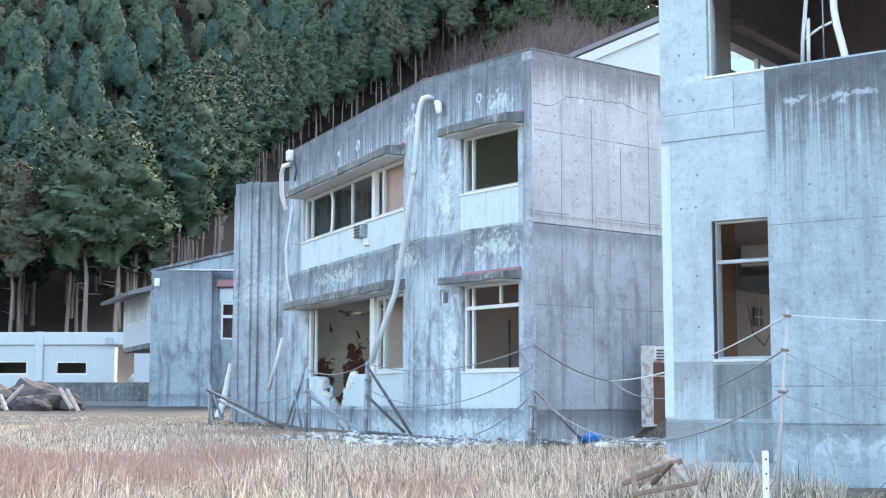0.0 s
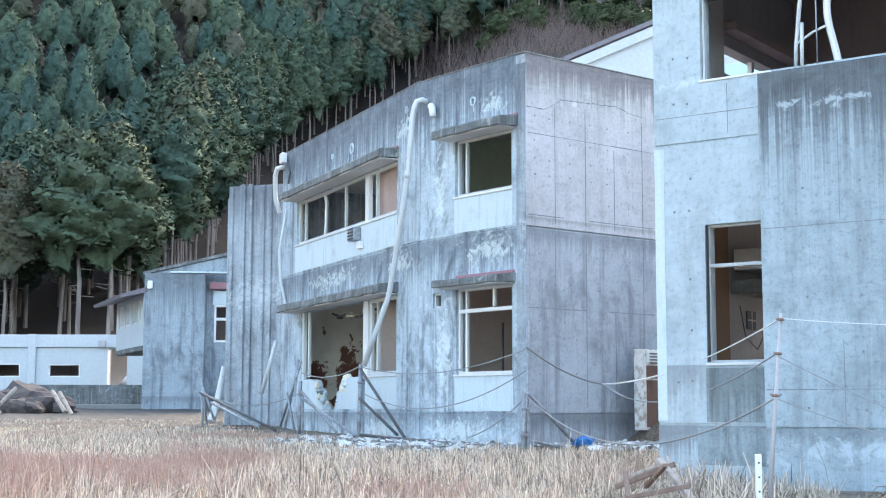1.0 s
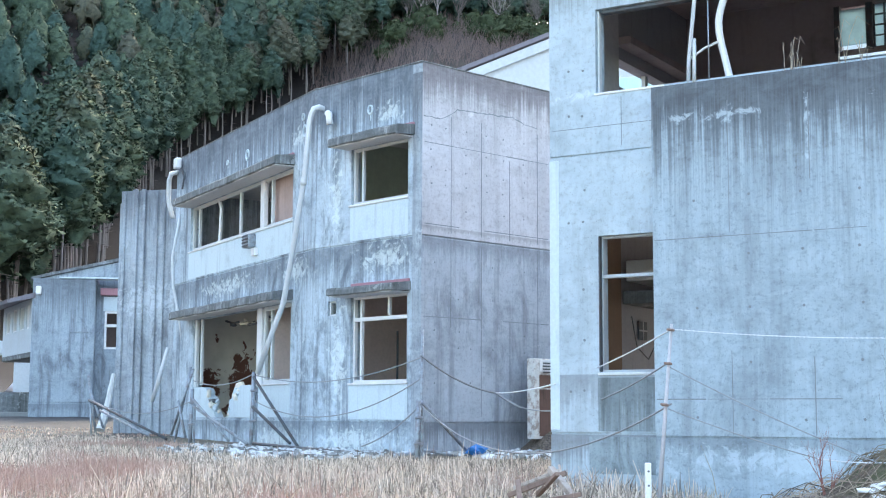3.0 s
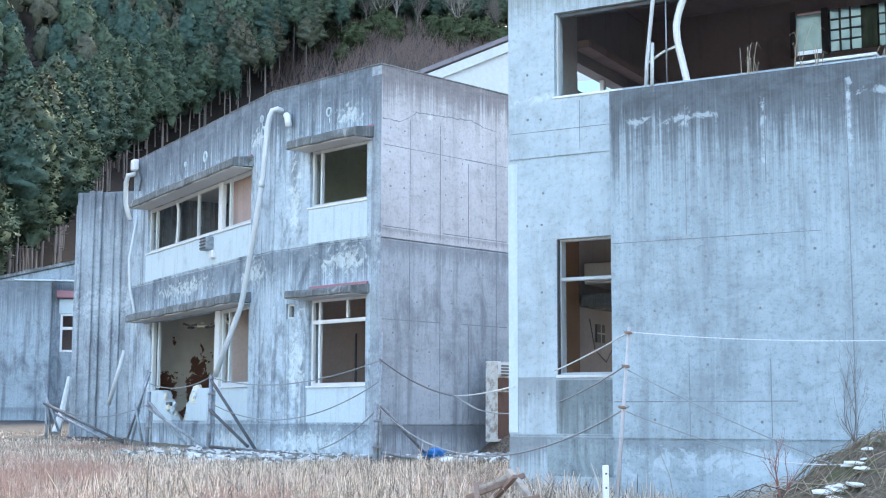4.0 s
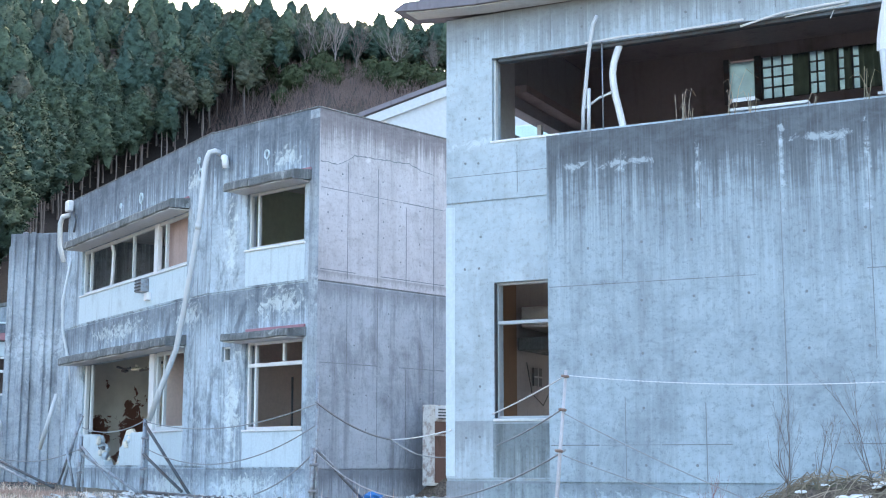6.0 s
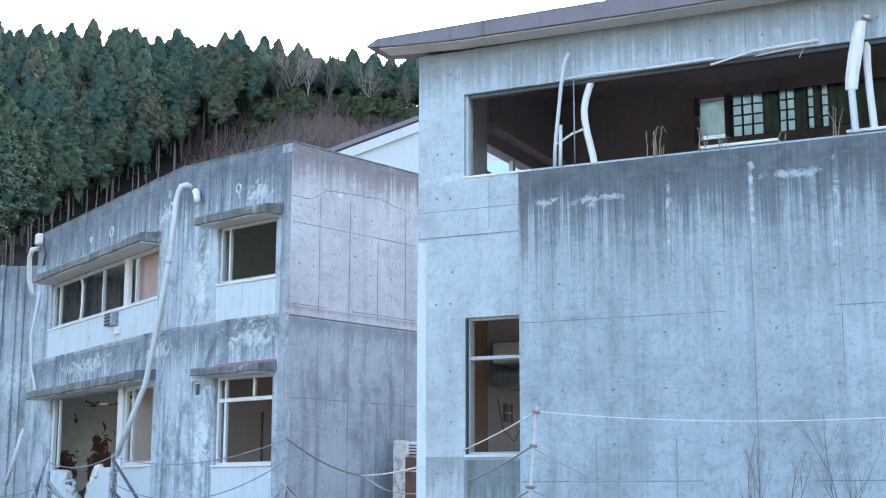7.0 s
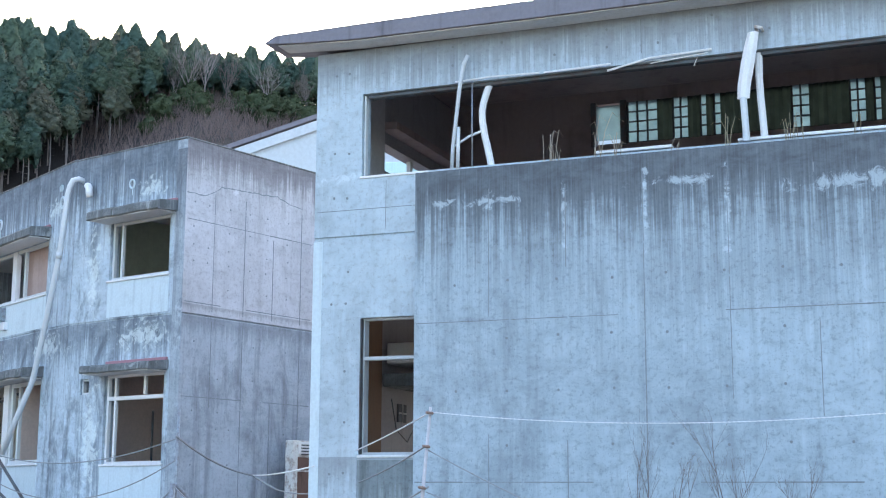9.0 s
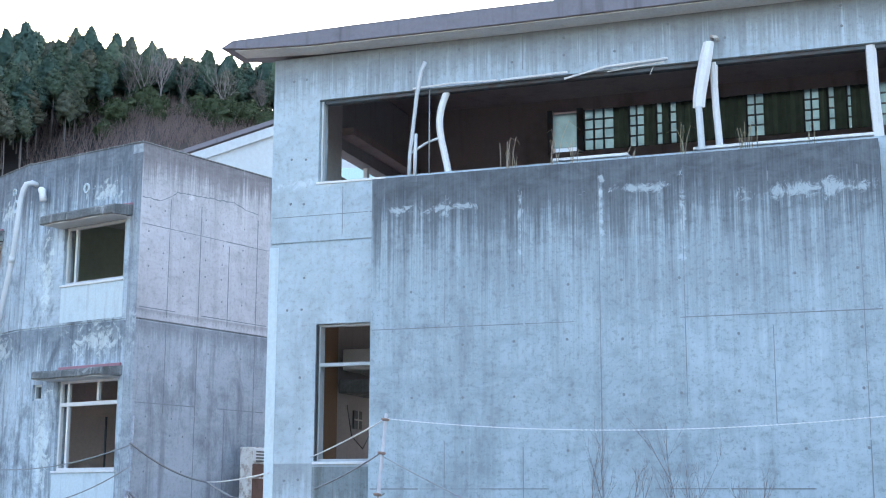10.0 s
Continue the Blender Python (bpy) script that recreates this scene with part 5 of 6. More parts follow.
def heap_top(x, y, cx=5.55, cy=11.05, sx=2.6, sy=1.6, height=1.03):
    k = min(1.0, math.hypot((x - cx) / sx, (y - cy) / sy))
    return rise(x, y) - 0.08 + height * (1 - k ** 1.7) * (1 + 0.35 * noise.noise((x * 1.3, y * 1.3, 3)))


def dead_brush():
    """Arching dead stalks over the mound, uncountable."""
    rnd = random.Random(21)
    bm = bmesh.new()
    for i in range(1300):
        a, k = rnd.uniform(0, 6.28), math.sqrt(rnd.random())
        x, y = 5.55 + 2.45 * k * math.cos(a), 11.05 + 1.45 * k * math.sin(a)
        z = heap_top(x, y)
        d, l, h = rnd.uniform(0, 6.28), rnd.uniform(0.2, 0.65), rnd.uniform(0.02, 0.13)
        p = [(x + math.cos(d) * l * t, y + math.sin(d) * l * t, heap_top(x + math.cos(d) * l * t, y + math.sin(d) * l * t) + 0.015 + h * math.sin(math.pi * min(1, t * 1.1)) * (1 if t < 0.95 else 0.4)) for t in (0, 0.25, 0.5, 0.75, 1.0)]
        tube(p, rnd.uniform(0.002, 0.0042), 4, bm)
    me = finish(bm, "dead_brush", straw("dead_stalk", (0.42, 0.35, 0.28), (0.22, 0.15, 0.12), (0.16, 0.15, 0.09)))
    tagged(place(new("dead_brush", me), None), "tangled dead stalks and vines over a mound", "brush", kind="stuff")


dead_brush()


def snow_patches():
    rnd = random.Random(31)
    for cx, cy, r, n in ((4.6, 10.75, 0.32, 16), (5.2, 10.6, 0.2, 6), (5.75, 10.6, 0.3, 12), (3.75, 10.75, 0.14, 5), (6.3, 10.6, 0.3, 9)):
        for i in range(n):
            x, y = cx + rnd.uniform(-r, r), cy + rnd.uniform(-r, r) * 0.5
            bm = chunk_mesh(rnd.randint(0, 999), 0.3)
            k = rnd.uniform(0.035, 0.08)
            solid("snow_patch", bm, SNOW, "small patch of old snow on an earth mound", "snow", pose(x, y, heap_top(x, y) + 0.03, rnd.uniform(-20, 20), 0, rnd.uniform(0, 360)) @ Matrix.Diagonal((k * 1.6, k, k, 1)), "snow patches", smooth=True)


snow_patches()


def branching(bm, p, d, length, r, depth, rnd, spread=0.5, up=0.15, sides=5):
    """A limb that divides."""
    pts = [p]
    q, dd = Vector(p), Vector(d).normalized()
    for i in range(4):
        dd = (dd + Vector((rnd.uniform(-1, 1), rnd.uniform(-1, 1), rnd.uniform(-0.4, 1) * 0.6 + up)) * 0.16).normalized()
        q = q + dd * length / 4
        pts.append(q.copy())
    tube(pts, r, sides, bm, r * 0.55)
    if depth:
        for i in range(rnd.randint(2, 4)):
            k = rnd.randint(1, 4)
            nd = (dd + Vector((rnd.uniform(-1, 1), rnd.uniform(-1, 1), rnd.uniform(-0.2, 0.8))) * spread).normalized()
            branching(bm, pts[k], nd, length * rnd.uniform(0.55, 0.8), r * 0.55, depth - 1, rnd, spread, up, max(3, sides - 1))


def shrub(x, y, height, seed, mat, label, stems=3, z=None):
    rnd = random.Random(seed)
    z = heap_top(x, y) - 0.05 if z is None else z
    t = thing("shrub", label, "shrub", pose(x, y, z), "bare shrubs")
    for i in range(stems):
        bm = bmesh.new()
        branching(bm, Vector((x + rnd.uniform(-0.08, 0.08), y + rnd.uniform(-0.05, 0.05), z)), (rnd.uniform(-0.45, 0.45), rnd.uniform(-0.3, 0.3), 1), height * rnd.uniform(0.4, 0.62), 0.006, 3, rnd, 0.55, 0.3, 5)
        part("stem", bm, mat, t)


shrub(4.75, 11.2, 0.85, 1, TWIG, "leafless dark shrub with fine twigs on a mound")
shrub(5.45, 11.2, 1.05, 2, TWIG, "leafless dark shrub with fine twigs on a mound", 2)
shrub(4.15, 11.3, 0.5, 3, TWIG_RED, "small leafless reddish shrub on a mound")
shrub(6.2, 11.3, 0.8, 4, TWIG, "leafless dark shrub with fine twigs on a mound", 2)
shrub(5.0, 11.2, 0.6, 5, TWIG, "leafless dark shrub with fine twigs on a mound", 2)

tarp = chunk_mesh(77, 0.7)
bmesh.ops.subdivide_edges(tarp, edges=tarp.edges[:], cuts=2, use_grid_fill=True)
for v in tarp.verts:
    v.co += v.co.normalized() * 0.25 * noise.noise(v.co * 2.7)
solid("plastic_sheet", tarp, BLUE_SHEET, "crumpled bright blue plastic sheet on the ground", "plastic sheet", pose(*(2.49, 23.40, 1.04)) @ Matrix.Diagonal((0.22, 0.2, 0.15, 1)))
bag = chunk_mesh(78, 0.5)
bmesh.ops.subdivide_edges(bag, edges=bag.edges[:], cuts=1, use_grid_fill=True)
solid("sack", bag, SNOW, "crumpled white sack beside a blue sheet", "sack", pose(*(2.68, 23.00, 0.93)) @ Matrix.Diagonal((0.24, 0.18, 0.12, 1)))


def boards():
    """Broken timbers thrown in a pile."""
    for a, b, w, mat in (((1.84, 13.60, 0.87), (2.20, 13.40, 1.03), 0.05, WOOD_RED), ((1.92, 13.80, 0.93), (2.18, 13.70, 1.04), 0.035, WOOD_GREY), ((2.18, 13.40, 1.05), (2.35, 13.00, 0.78), 0.06, WOOD_GREY), ((1.81, 13.30, 0.93), (1.80, 13.10, 0.77), 0.04, WOOD_RED), ((2.07, 13.60, 0.87), (2.14, 13.20, 1.03), 0.04, WOOD_RED), ((1.87, 13.00, 0.79), (2.25, 12.90, 0.87), 0.045, WOOD_RED), ((2.25, 13.50, 1.08), (2.24, 13.20, 0.89), 0.02, WOOD_GREY)):
        d = Vector(b) - Vector(a)
        solid("timber", box(-0.1, d.length + 0.1, -w * 0.6, w * 0.6, -w * 0.5, w * 0.5, 0.006), mat, "weathered broken timber lying in dry grass", "timber", Matrix.Translation(a) @ d.to_track_quat("X", "Z").to_matrix().to_4x4(), "timber pile")


boards()


def boulders():
    rnd = random.Random(5)
    for x, y, r in ((-15.6, 48.0, 0.8), (-14.9, 47.4, 0.6), (-14.2, 48.2, 0.85), (-13.5, 47.8, 0.65), (-13.1, 48.3, 0.5), (-14.0, 46.9, 0.45), (-16.6, 48.3, 0.7), (-13.6, 46.8, 0.4), (-17.4, 48.0, 0.6), (-12.7, 47.6, 0.4), (-15.2, 46.8, 0.35)):
        bm = bmesh.new()
        bmesh.ops.create_icosphere(bm, subdivisions=3, radius=1.0)
        seed = rnd.uniform(0, 99)
        for v in bm.verts:
            n = v.co.normalized()
            v.co = n * (1 + 0.35 * noise.noise(n * 1.3 + Vector((seed, 0, 0))) + 0.28 * abs(noise.noise(n * 2.6 + Vector((seed, 0, 0)))) + 0.12 * noise.noise(n * 6 + Vector((seed, 0, 0))))
            v.co.z *= 0.75
        solid("boulder", bm, ROCK, "large rough brown boulder in a heap by the yard", "boulder", pose(x, y, rise(x, y) + r * 0.35, 0, 0, rnd.uniform(0, 360)) @ Matrix.Scale(r, 4), "boulders")
    for a, b in (((-14.61, 46.00, 1.48), (-14.04, 46.50, 2.23)), ((-12.46, 46.00, 2.08), (-11.92, 45.60, 1.34)), ((-12.81, 46.40, 2.12), (-12.20, 45.80, 1.43)), ((-14.66, 46.00, 1.89), (-14.26, 45.50, 1.37))):
        d = Vector(b) - Vector(a)
        solid("timber", tube([(0, 0, 0), (d.length, 0, 0)], 0.07, 6), WOOD_GREY, "pale weathered pole leaning on boulders", "timber", Matrix.Translation(a) @ d.to_track_quat("X", "Z").to_matrix().to_4x4(), "poles on boulders")


boulders()
roll = thing("plastic_roll", "torn pale plastic roll leaning on a tower", "plastic roll", pose(*(-5.82, 36.20, 1.28)))
part("roll", tube([(-5.84, 36.20, 1.22), (-5.73, 36.50, 1.83), (-5.64, 36.80, 2.66)], 0.12, 7, None, 0.06), RUBBLE_WHITE, roll)
solid("snow_bank", chunk_mesh(55, 0.5), SNOW, "bank of old snow seen through a doorway", "snow", pose(-14.9, 71.5, rise(-14.9, 71.5) + 0.4) @ Matrix.Diagonal((1.6, 1.0, 1.1, 1)), smooth=True)

# ---- forest ----


def unit(a):
    return a / (np.linalg.norm(a, axis=-1, keepdims=True) + 1e-6)


def crown_arrays(seed, height, start, radius, sides, levels, tufts, size, lumpy=0.22):
    """Verts, quads and normals of a conifer's crown: a lumpy body of foliage frayed by many small sprays."""
    r = np.random.default_rng(seed)
    hh, aa = np.meshgrid(np.linspace(0, 0.965, levels), np.arange(sides) * 2 * np.pi / sides, indexing="ij")
    aa = aa + (np.arange(levels) % 2)[:, None] * np.pi / sides + r.uniform(-0.1, 0.1, hh.shape)
    f = r.uniform(0, 6.28, 6)
    lump = 1 + lumpy * (np.sin(aa * 3 + hh * 7 + f[0]) * np.sin(hh * 15 + f[1]) + 0.6 * np.sin(aa * 5 - hh * 11 + f[2]) + 0.5 * np.sin(aa * 2 + hh * 24 + f[3])) + r.uniform(-lumpy, lumpy, hh.shape) * 0.6
    prof = (1 - hh ** 2.2) ** 0.7 * np.clip(0.55 + hh * 2.4, 0, 1) + 0.015
    rad = radius * prof * lump * 0.86
    lean = r.uniform(-0.06, 0.06, 2) * radius
    z = height * (start + (1 - start) * hh * 0.98) + r.uniform(-0.5, 0.5, hh.shape) * (1 - start) * height / levels + (hh == 0) * np.sin(aa * 2 + f[4]) * 0.07 * height
    core = np.stack([rad * np.cos(aa) + lean[0] * hh, rad * np.sin(aa) + lean[1] * hh, z], -1)
    du = np.roll(core, -1, axis=1) - np.roll(core, 1, axis=1)
    dv = np.gradient(core, axis=0)
    out = np.stack([np.cos(aa), np.sin(aa), 0.12 + 0.9 * hh ** 2], -1)
    nrm = unit(unit(np.cross(du, dv)) + 0.45 * unit(out)).reshape(-1, 3)
    core = core.reshape(-1, 3)
    i, k = np.meshgrid(np.arange(sides), np.arange(levels - 1))
    j = (i + 1) % sides
    cf = np.stack([k * sides + i, k * sides + j, (k + 1) * sides + j, (k + 1) * sides + i], -1).reshape(-1, 4)
    pick = r.integers(0, len(core), tufts)
    side = nrm[pick]
    ln = size * r.uniform(0.6, 1.4, tufts)
    step = radius * 0.9 * 6.28 / sides
    p = core[pick] * np.array([1.0, 1.0, 1.0]) + unit(r.normal(0, 1, (tufts, 3))) * (step * r.uniform(0.1, 0.8, tufts))[:, None] * 0.7 + side * (size * r.uniform(0.0, 0.35, tufts))[:, None]
    a1 = unit(side * r.uniform(0.2, 0.9, (tufts, 1)) + 0.8 * unit(r.normal(0, 1, (tufts, 3))) + np.array([0, 0, -0.15]))
    a2 = unit(np.cross(a1, unit(side + 0.6 * unit(r.normal(0, 1, (tufts, 3))))))
    a1, a2 = a1 * ln[:, None] * 0.5, a2 * (ln * r.uniform(0.35, 0.6, tufts))[:, None] * 0.5
    v = np.stack([p - a1, p + a2, p + a1, p - a2], 1).reshape(-1, 3)
    q = np.arange(tufts * 4).reshape(-1, 4)
    shade = unit(side + r.normal(0, 0.3, (tufts, 3)))
    turn = (np.cross(a1, a2) * shade).sum(1) > 0
    q[turn] = q[turn][:, ::-1]
    return np.concatenate([v, core]), np.concatenate([q, cf + len(v)]), np.concatenate([np.repeat(shade, 4, axis=0), nrm])


def quads(name, v, q, mat, normals=None):
    """A mesh of quads from arrays."""
    me = bpy.data.meshes.new(name)
    me.vertices.add(len(v))
    me.vertices.foreach_set("co", np.ascontiguousarray(v, dtype=np.float32).ravel())
    me.loops.add(q.size)
    me.loops.foreach_set("vertex_index", np.ascontiguousarray(q, dtype=np.int32).ravel())
    me.polygons.add(len(q))
    me.polygons.foreach_set("loop_start", np.arange(0, q.size, 4, dtype=np.int32))
    me.update(calc_edges=True)
    if normals is not None:
        me.polygons.foreach_set("use_smooth", np.ones(len(q), dtype=bool))
        me.normals_split_custom_set_from_vertices(normals)
    me.materials.append(mat)
    return me


def edge_of_wood(az):
    return float(np.interp(az, (-40, -12, -9.5, -7, -3, 1.5, 3.5, 10, 40), (92, 94, 120, 146, 158, 174, 182, 186, 190)))


def trunk_mesh(seed, height, r):
    rnd = random.Random(seed)
    bm = bmesh.new()
    pts = [(rnd.uniform(-0.1, 0.1) * k * 2, rnd.uniform(-0.1, 0.1) * k * 2, height * k - 0.6) for k in (0, 0.03, 0.15, 0.35, 0.55, 0.75, 0.97)]
    tube(pts, r, 8, bm, r * 0.3)
    for i in range(7):
        z, a = height * rnd.uniform(0.2, 0.5), rnd.uniform(0, 6.28)
        tube([(0, 0, z), (math.cos(a) * 0.7, math.sin(a) * 0.7, z + rnd.uniform(-0.1, 0.3))], 0.035, 4, bm, 0.012)
    return finish(bm, "trunk", BARK, True)


def forest():
    rnd = random.Random(8)
    kinds = []
    for i, (h, start, rad) in enumerate(((14.0, 0.40, 2.3), (15.0, 0.47, 2.1), (17.0, 0.52, 2.0), (17.5, 0.61, 1.9), (16.0, 0.46, 1.9), (13.5, 0.43, 2.3))):
        front = i in (0, 1, 5)
        v, q, nrm = crown_arrays(40 + i, h, start, rad, 22 if front else 16, 26 if front else 18, 4200 if front else 1700, 0.33 if front else 0.40, 0.3)
        t = thing("cedar_tree", "tall dark green cedar with a bare lower trunk" if start > 0.3 else "broad green cedar at the edge of a wood", "tree", pose(0, -300 - i * 8, 0), "cedars at the wood's edge")
        part("trunk", bmesh.new(), BARK, t, "", WORLD[t])
        t.children[0].data = trunk_mesh(i, h, 0.15)
        me = quads("crown", v, q, NEEDLES, nrm)
        place(new("crown", me), t, WORLD[t])
        kinds.append(t)
    az, spots = -21.0, []
    while az < 14:
        d = edge_of_wood(az)
        for row in range(6 if az < -9 else 5):
            a = az + rnd.uniform(-0.5, 0.5)
            dd = d + row * (2.9 if az < -9 else 3.0) + rnd.uniform(-1.2, 1.2)
            spots.append((a, dd, row))
        step = (3.3 if az < -9 else 2.5) / d
        slope = abs(edge_of_wood(az + 0.5) - d) / (d * radians(0.5))
        az += math.degrees(step) / math.sqrt(1 + slope * slope)
    used = set()
    for a, d, row in spots:
        x, y = d * math.sin(radians(a)), d * math.cos(radians(a))
        pool = (1, 1, 5, 0) if a < -11.5 else (1, 2, 3, 4) if a < 2.5 else (0, 1, 5)
        k = rnd.choice(pool)
        s = rnd.uniform(0.85, 1.12) * float(np.interp(a, (-11, -7, 0, 4), (1.0, 0.74, 0.58, 0.5)))
        m = pose(x, y, rise(x, y) - 0.2, rnd.uniform(-2, 2), rnd.uniform(-2, 2), rnd.uniform(0, 360)) @ Matrix.Diagonal((s * 1.16, s * 1.16, s, 1))
        if k not in used:
            used.add(k)
            kinds[k].matrix_basis = m
        else:
            copy_thing(kinds[k], m)
    far_kinds = [crown_arrays(90 + i, h, st, rd, 14, 11, 480, 0.62) for i, (h, st, rd) in enumerate(((14, 0.34, 2.9), (15.5, 0.38, 2.7), (12.5, 0.30, 3.2), (15, 0.36, 2.5), (13.5, 0.34, 3.0), (16, 0.4, 2.6), (13, 0.32, 2.7)))]
    vs, qs, ns, tints, base = [], [], [], [], 0
    bm = bmesh.new()
    d = 100.0
    while d < 246:
        gap = float(np.interp(d, (100, 150, 240), (4.4, 4.7, 5.0)))
        a = -21.5 - rnd.uniform(0, 2)
        while a < 14:
            aa, dd = a + math.degrees(rnd.uniform(-1.6, 1.6) / d), d + rnd.uniform(-2.2, 2.2)
            if dd > edge_of_wood(aa) + (14.0 if aa < -9 else 11.0 if aa < 5 else 2.0):
                x, y = dd * math.sin(radians(aa)), dd * math.cos(radians(aa))
                v, q, nr = far_kinds[rnd.randrange(len(far_kinds))]
                t, s = rnd.uniform(0, 6.28), rnd.uniform(0.72, 1.12) * float(np.interp(dd, (100, 125, 200), (0.72, 0.62, 0.62)))
                ct, st = math.cos(t) * s, math.sin(t) * s
                z = rise(x, y)
                vs.append(np.stack([v[:, 0] * ct - v[:, 1] * st + x, v[:, 0] * st + v[:, 1] * ct + y, v[:, 2] * s * rnd.uniform(0.85, 1.05) + z], 1))
                qs.append(q + base)
                ns.append(np.stack([nr[:, 0] * ct - nr[:, 1] * st, nr[:, 0] * st + nr[:, 1] * ct, nr[:, 2] * s], 1) / s)
                tints.append(np.full(len(v), rnd.random(), dtype=np.float32))
                base += len(v)
                if dd < edge_of_wood(aa) + 34:
                    tube([(x, y, z - 0.5), (x, y, z + 8 * s)], 0.14, 5, bm, 0.1)
            a += math.degrees(rnd.uniform(2.0, 3.3) / d)
        d += gap
    me = quads("wood", np.concatenate(vs), np.concatenate(qs), NEEDLES, np.concatenate(ns))
    me.attributes.new("tint", "FLOAT", "POINT").data.foreach_set("value", np.concatenate(tints))
    wood = tagged(place(new("wood", me), None), "dense dark green cedar forest covering a steep hillside", "forest", kind="stuff")
    part("trunks", bm, BARK, wood)


forest()


def bare_tree(az, d, height, seed, mat, label):
    rnd = random.Random(seed)
    x, y = d * math.sin(radians(az)), d * math.cos(radians(az))
    t = thing("bare_tree", label, "tree", pose(x, y, rise(x, y)), "bare trees")
    bm = bmesh.new()
    base = Vector((x, y, rise(x, y) - 0.3))
    tube([base, base + Vector((0.1, 0, height * 0.25)), base + Vector((0.2, 0.1, height * 0.45))], 0.10, 6, bm, 0.07)
    part("trunk", bm, mat, t)
    for i in range(6):
        bm = bmesh.new()
        a = rnd.uniform(0, 6.28)
        branching(bm, base + Vector((0.15, 0.05, height * rnd.uniform(0.25, 0.45))), (math.cos(a) * 0.45, math.sin(a) * 0.45, 1), height * 0.34, 0.05, 4, rnd, 0.6, 0.22, 5)
        part("limb", bm, mat, t)


for az, d, h, seed, mat in ((3.6, 178, 9.5, 1, BIRCH), (4.3, 177, 10.5, 2, BIRCH), (3.0, 178, 8, 3, TWIG), (6.9, 178, 8, 4, BIRCH), (8.6, 180, 7, 5, TWIG), (5.2, 180, 7, 6, TWIG)):
    bare_tree(az, d, h, seed, mat, "leafless pale tree on a brown hillside")


def brush():
    """Brown brush and young green scrub on the cleared slope."""
    rnd = random.Random(14)
    bm = bmesh.new()
    for i in range(2300):
        a, d = rnd.uniform(-1.0, 11.0), rnd.uniform(160, 186)
        x, y = d * math.sin(radians(a)), d * math.cos(radians(a))
        z, h = rise(x, y), rnd.uniform(0.7, 2.6)
        for k in range(3):
            dx, dy = rnd.uniform(-0.5, 0.5) * h, rnd.uniform(-0.5, 0.5) * h
            tube([(x, y, z - 0.1), (x + dx * 0.4, y + dy * 0.4, z + h * 0.55), (x + dx, y + dy, z + h)], 0.022, 3, bm, 0.009)
    tagged(place(new("brush", finish(bm, "brush", TWIG_BROWN)), None), "leafless brown brush on a cleared slope", "brush", kind="stuff")
    vs, qs, base = [], [], 0
    kinds = [crown_arrays(200 + i, 2.6, 0.05, 1.3, 10, 7, 320, 0.34, 0.5) for i in range(3)]
    for i in range(48):
        a, d = rnd.uniform(3.8, 11.0) if i < 34 else rnd.uniform(0, 4), rnd.uniform(168, 182)
        x, y = d * math.sin(radians(a)), d * math.cos(radians(a))
        v, q, _ = kinds[i % 3]
        s = rnd.uniform(0.5, 1.5)
        vs.append(v * s + np.array([x, y, rise(x, y)]))
        qs.append(q + base)
        base += len(v)
    me = quads("scrub", np.concatenate(vs), np.concatenate(qs), SCRUB)
    tagged(place(new("scrub", me), None), "low green and brown scrub on a cleared slope", "scrub", kind="stuff")


brush()

# ---- dry grass ----
INV = [(MC.inverted(), -0.6, 12.5, -0.6), (M2.inverted(), -9.2, 0.4, -0.9), (MB.inverted(), -3.4, 0.8, -2.9), (MA.inverted(), -0.8, 9.0, -3.0), (MR.inverted(), -0.3, 6.0, -0.3)]


def free_ground(x, y):
    for inv, a, b, c in INV:
        p = inv @ Vector((x, y, 0))
        if a < p.x < b and c < p.y < 9:
            return False
    return True


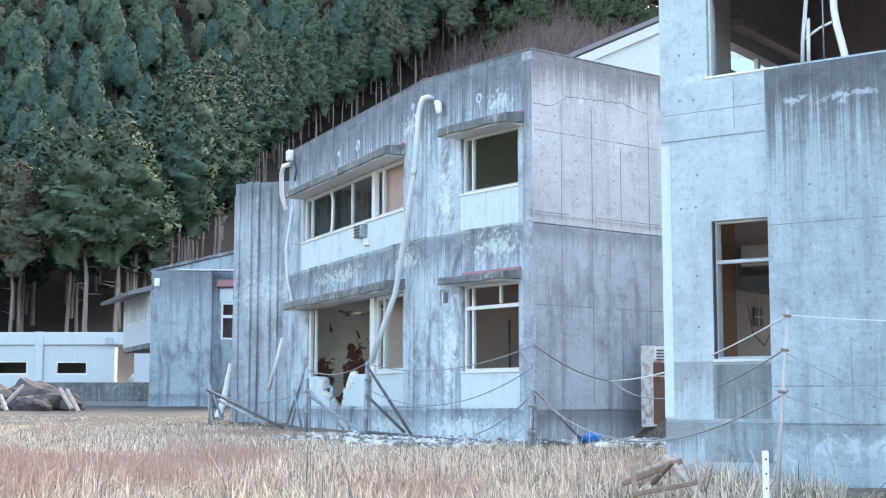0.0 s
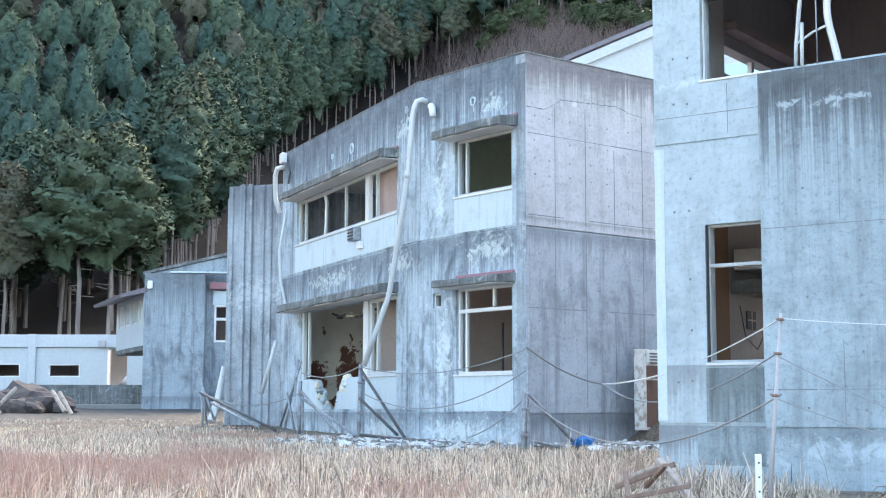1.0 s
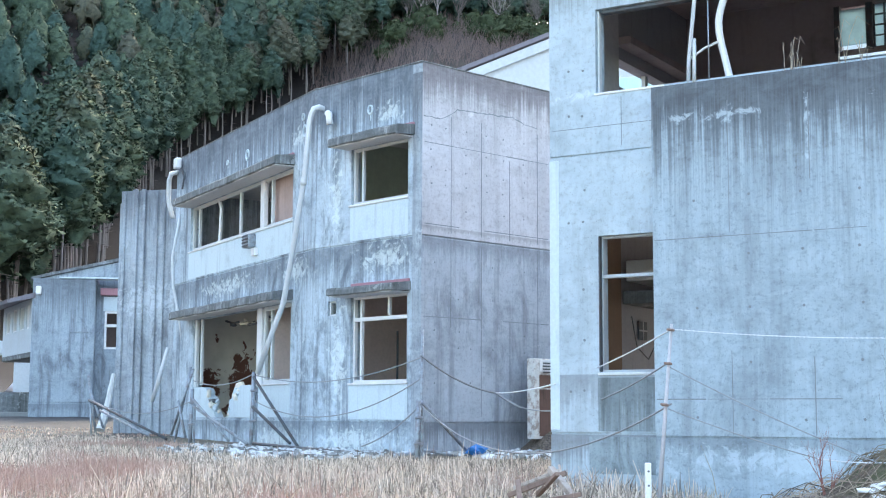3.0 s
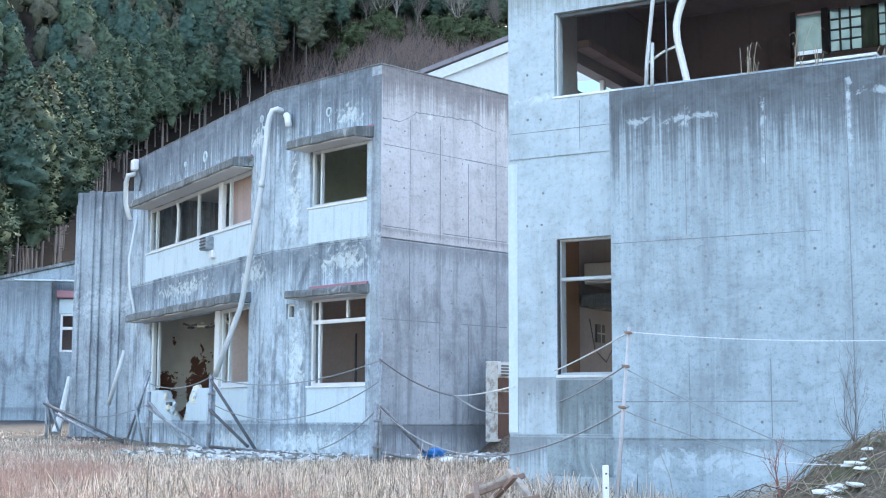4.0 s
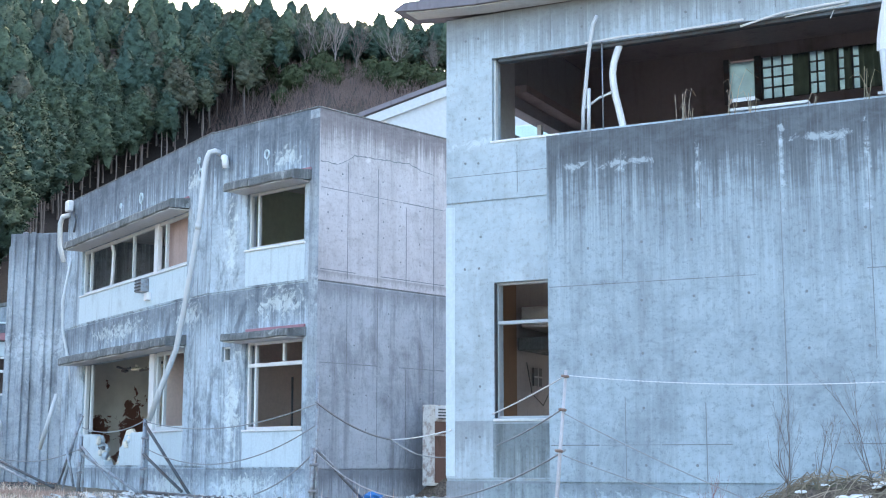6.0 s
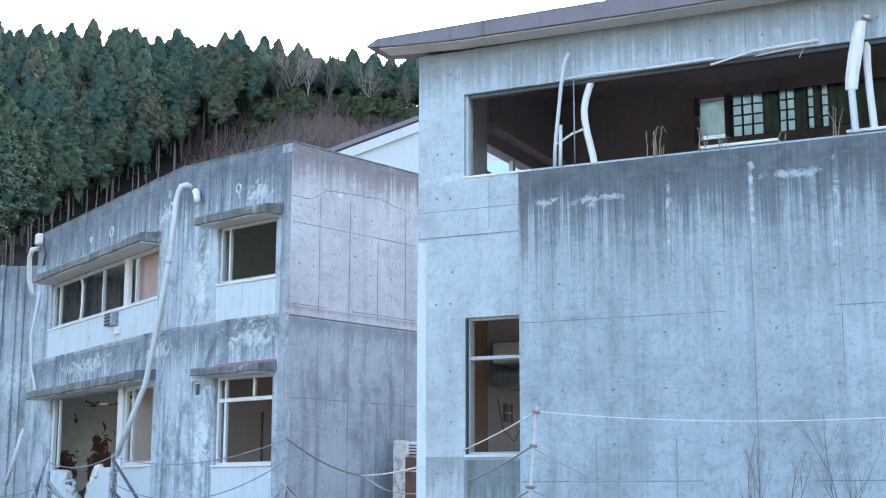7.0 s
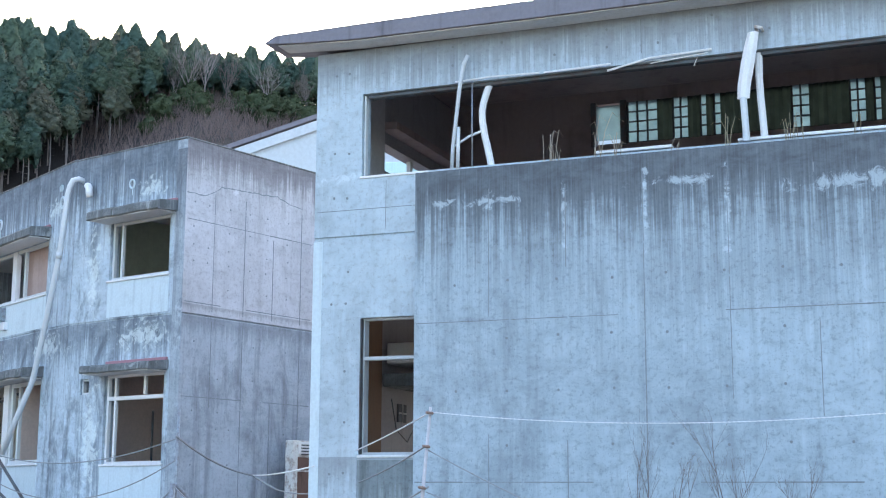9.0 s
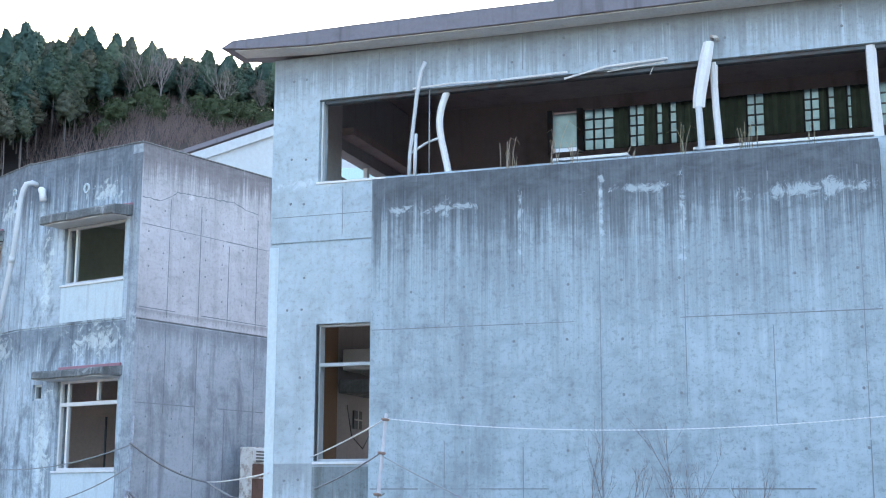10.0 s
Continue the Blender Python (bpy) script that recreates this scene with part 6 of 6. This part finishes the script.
def blades(name, count, seed, span, lo, hi, width, label):
    """Dry stems, each bent at a joint."""
    r = np.random.default_rng(seed)
    verts, faces = [], []
    made = 0
    while made < count:
        y = r.uniform(*span)
        az = r.uniform(-20.0, 16.0)
        x = y * math.tan(radians(az))
        if r.random() > y / span[1] or not free_ground(x, y):
            continue
        clump = noise.noise((x * 0.9, y * 0.9, 3.0))
        if r.random() > 0.75 + 0.6 * clump:
            continue
        made += 1
        h = r.uniform(lo, hi) * (0.8 + 0.5 * clump) * float(np.interp(y, (13, 18, 23), (1.0, 0.7, 0.45)))
        z = rise(x, y) - 0.03
        a, lean = r.uniform(0, 6.28), abs(r.normal(0, 0.4))
        if r.random() < 0.42:
            lean += r.uniform(0.6, 1.8)
        dx, dy = math.cos(a) * lean * h, math.sin(a) * lean * h
        hz = h / math.sqrt(1 + lean * lean)
        w = width * r.uniform(0.6, 1.4)
        wa = r.uniform(-0.7, 0.7)
        wx, wy = w * math.cos(wa), w * math.sin(wa)
        b = len(verts)
        verts += [(x - wx, y - wy, z), (x + wx, y + wy, z), (x + dx * 0.4 - wx * 0.8, y + dy * 0.4 - wy * 0.8, z + hz * 0.6), (x + dx * 0.4 + wx * 0.8, y + dy * 0.4 + wy * 0.8, z + hz * 0.6), (x + dx - wx * 0.3, y + dy - wy * 0.3, z + hz), (x + dx + wx * 0.3, y + dy + wy * 0.3, z + hz)]
        faces += [(b, b + 1, b + 3, b + 2), (b + 2, b + 3, b + 5, b + 4)]
    me = quads(name, np.array(verts), np.array(faces), STRAW)
    tagged(place(new(name, me), None), label, "grass", kind="stuff")


blades("dry_grass", 64000, 1, (11.0, 31.0), 0.13, 0.42, 0.0052, "pale dry reed grass covering the field")
blades("tall_stalks", 900, 2, (12.0, 33.0), 0.4, 0.8, 0.006, "tall single dry stalks in the field")
blades("matted_grass", 16000, 3, (24.0, 41.0), 0.08, 0.22, 0.012, "short matted dry grass at the edge of the yard")


def ledge_weeds():
    """Dry weeds rooted on top of the thick wall."""
    rnd = random.Random(41)
    for s, n, h in ((3.05, 7, 0.4), (3.15, 4, 0.25), (3.6, 4, 0.55), (3.85, 5, 0.3), (4.5, 3, 0.18), (5.05, 4, 0.4), (5.7, 6, 0.35), (5.85, 4, 0.3), (6.4, 3, 0.25)):
        x, y, z = at(MC, s, -0.2, 5.335)
        t = thing("weed_tuft", "dry weed tuft rooted on a wall top", "weed", pose(x, y, z), "weeds on the ledge")
        for i in range(n):
            bm = bmesh.new()
            d, hh = rnd.uniform(0, 6.28), h * rnd.uniform(0.5, 1.15)
            l = rnd.uniform(0.1, 0.5) * hh
            bx, by = x + rnd.uniform(-0.06, 0.06), y + rnd.uniform(-0.06, 0.06)
            tube([(bx, by, z - 0.02), (bx + math.cos(d) * l * 0.3, by + math.sin(d) * l * 0.3, z + hh * 0.6), (bx + math.cos(d) * l * 0.7, by + math.sin(d) * l * 0.7, z + hh), (bx + math.cos(d) * l * 1.3, by + math.sin(d) * l * 1.3, z + hh * 0.85)], 0.0045, 4, bm, 0.002)
            part("stalk", bm, STRAW, t)


ledge_weeds()
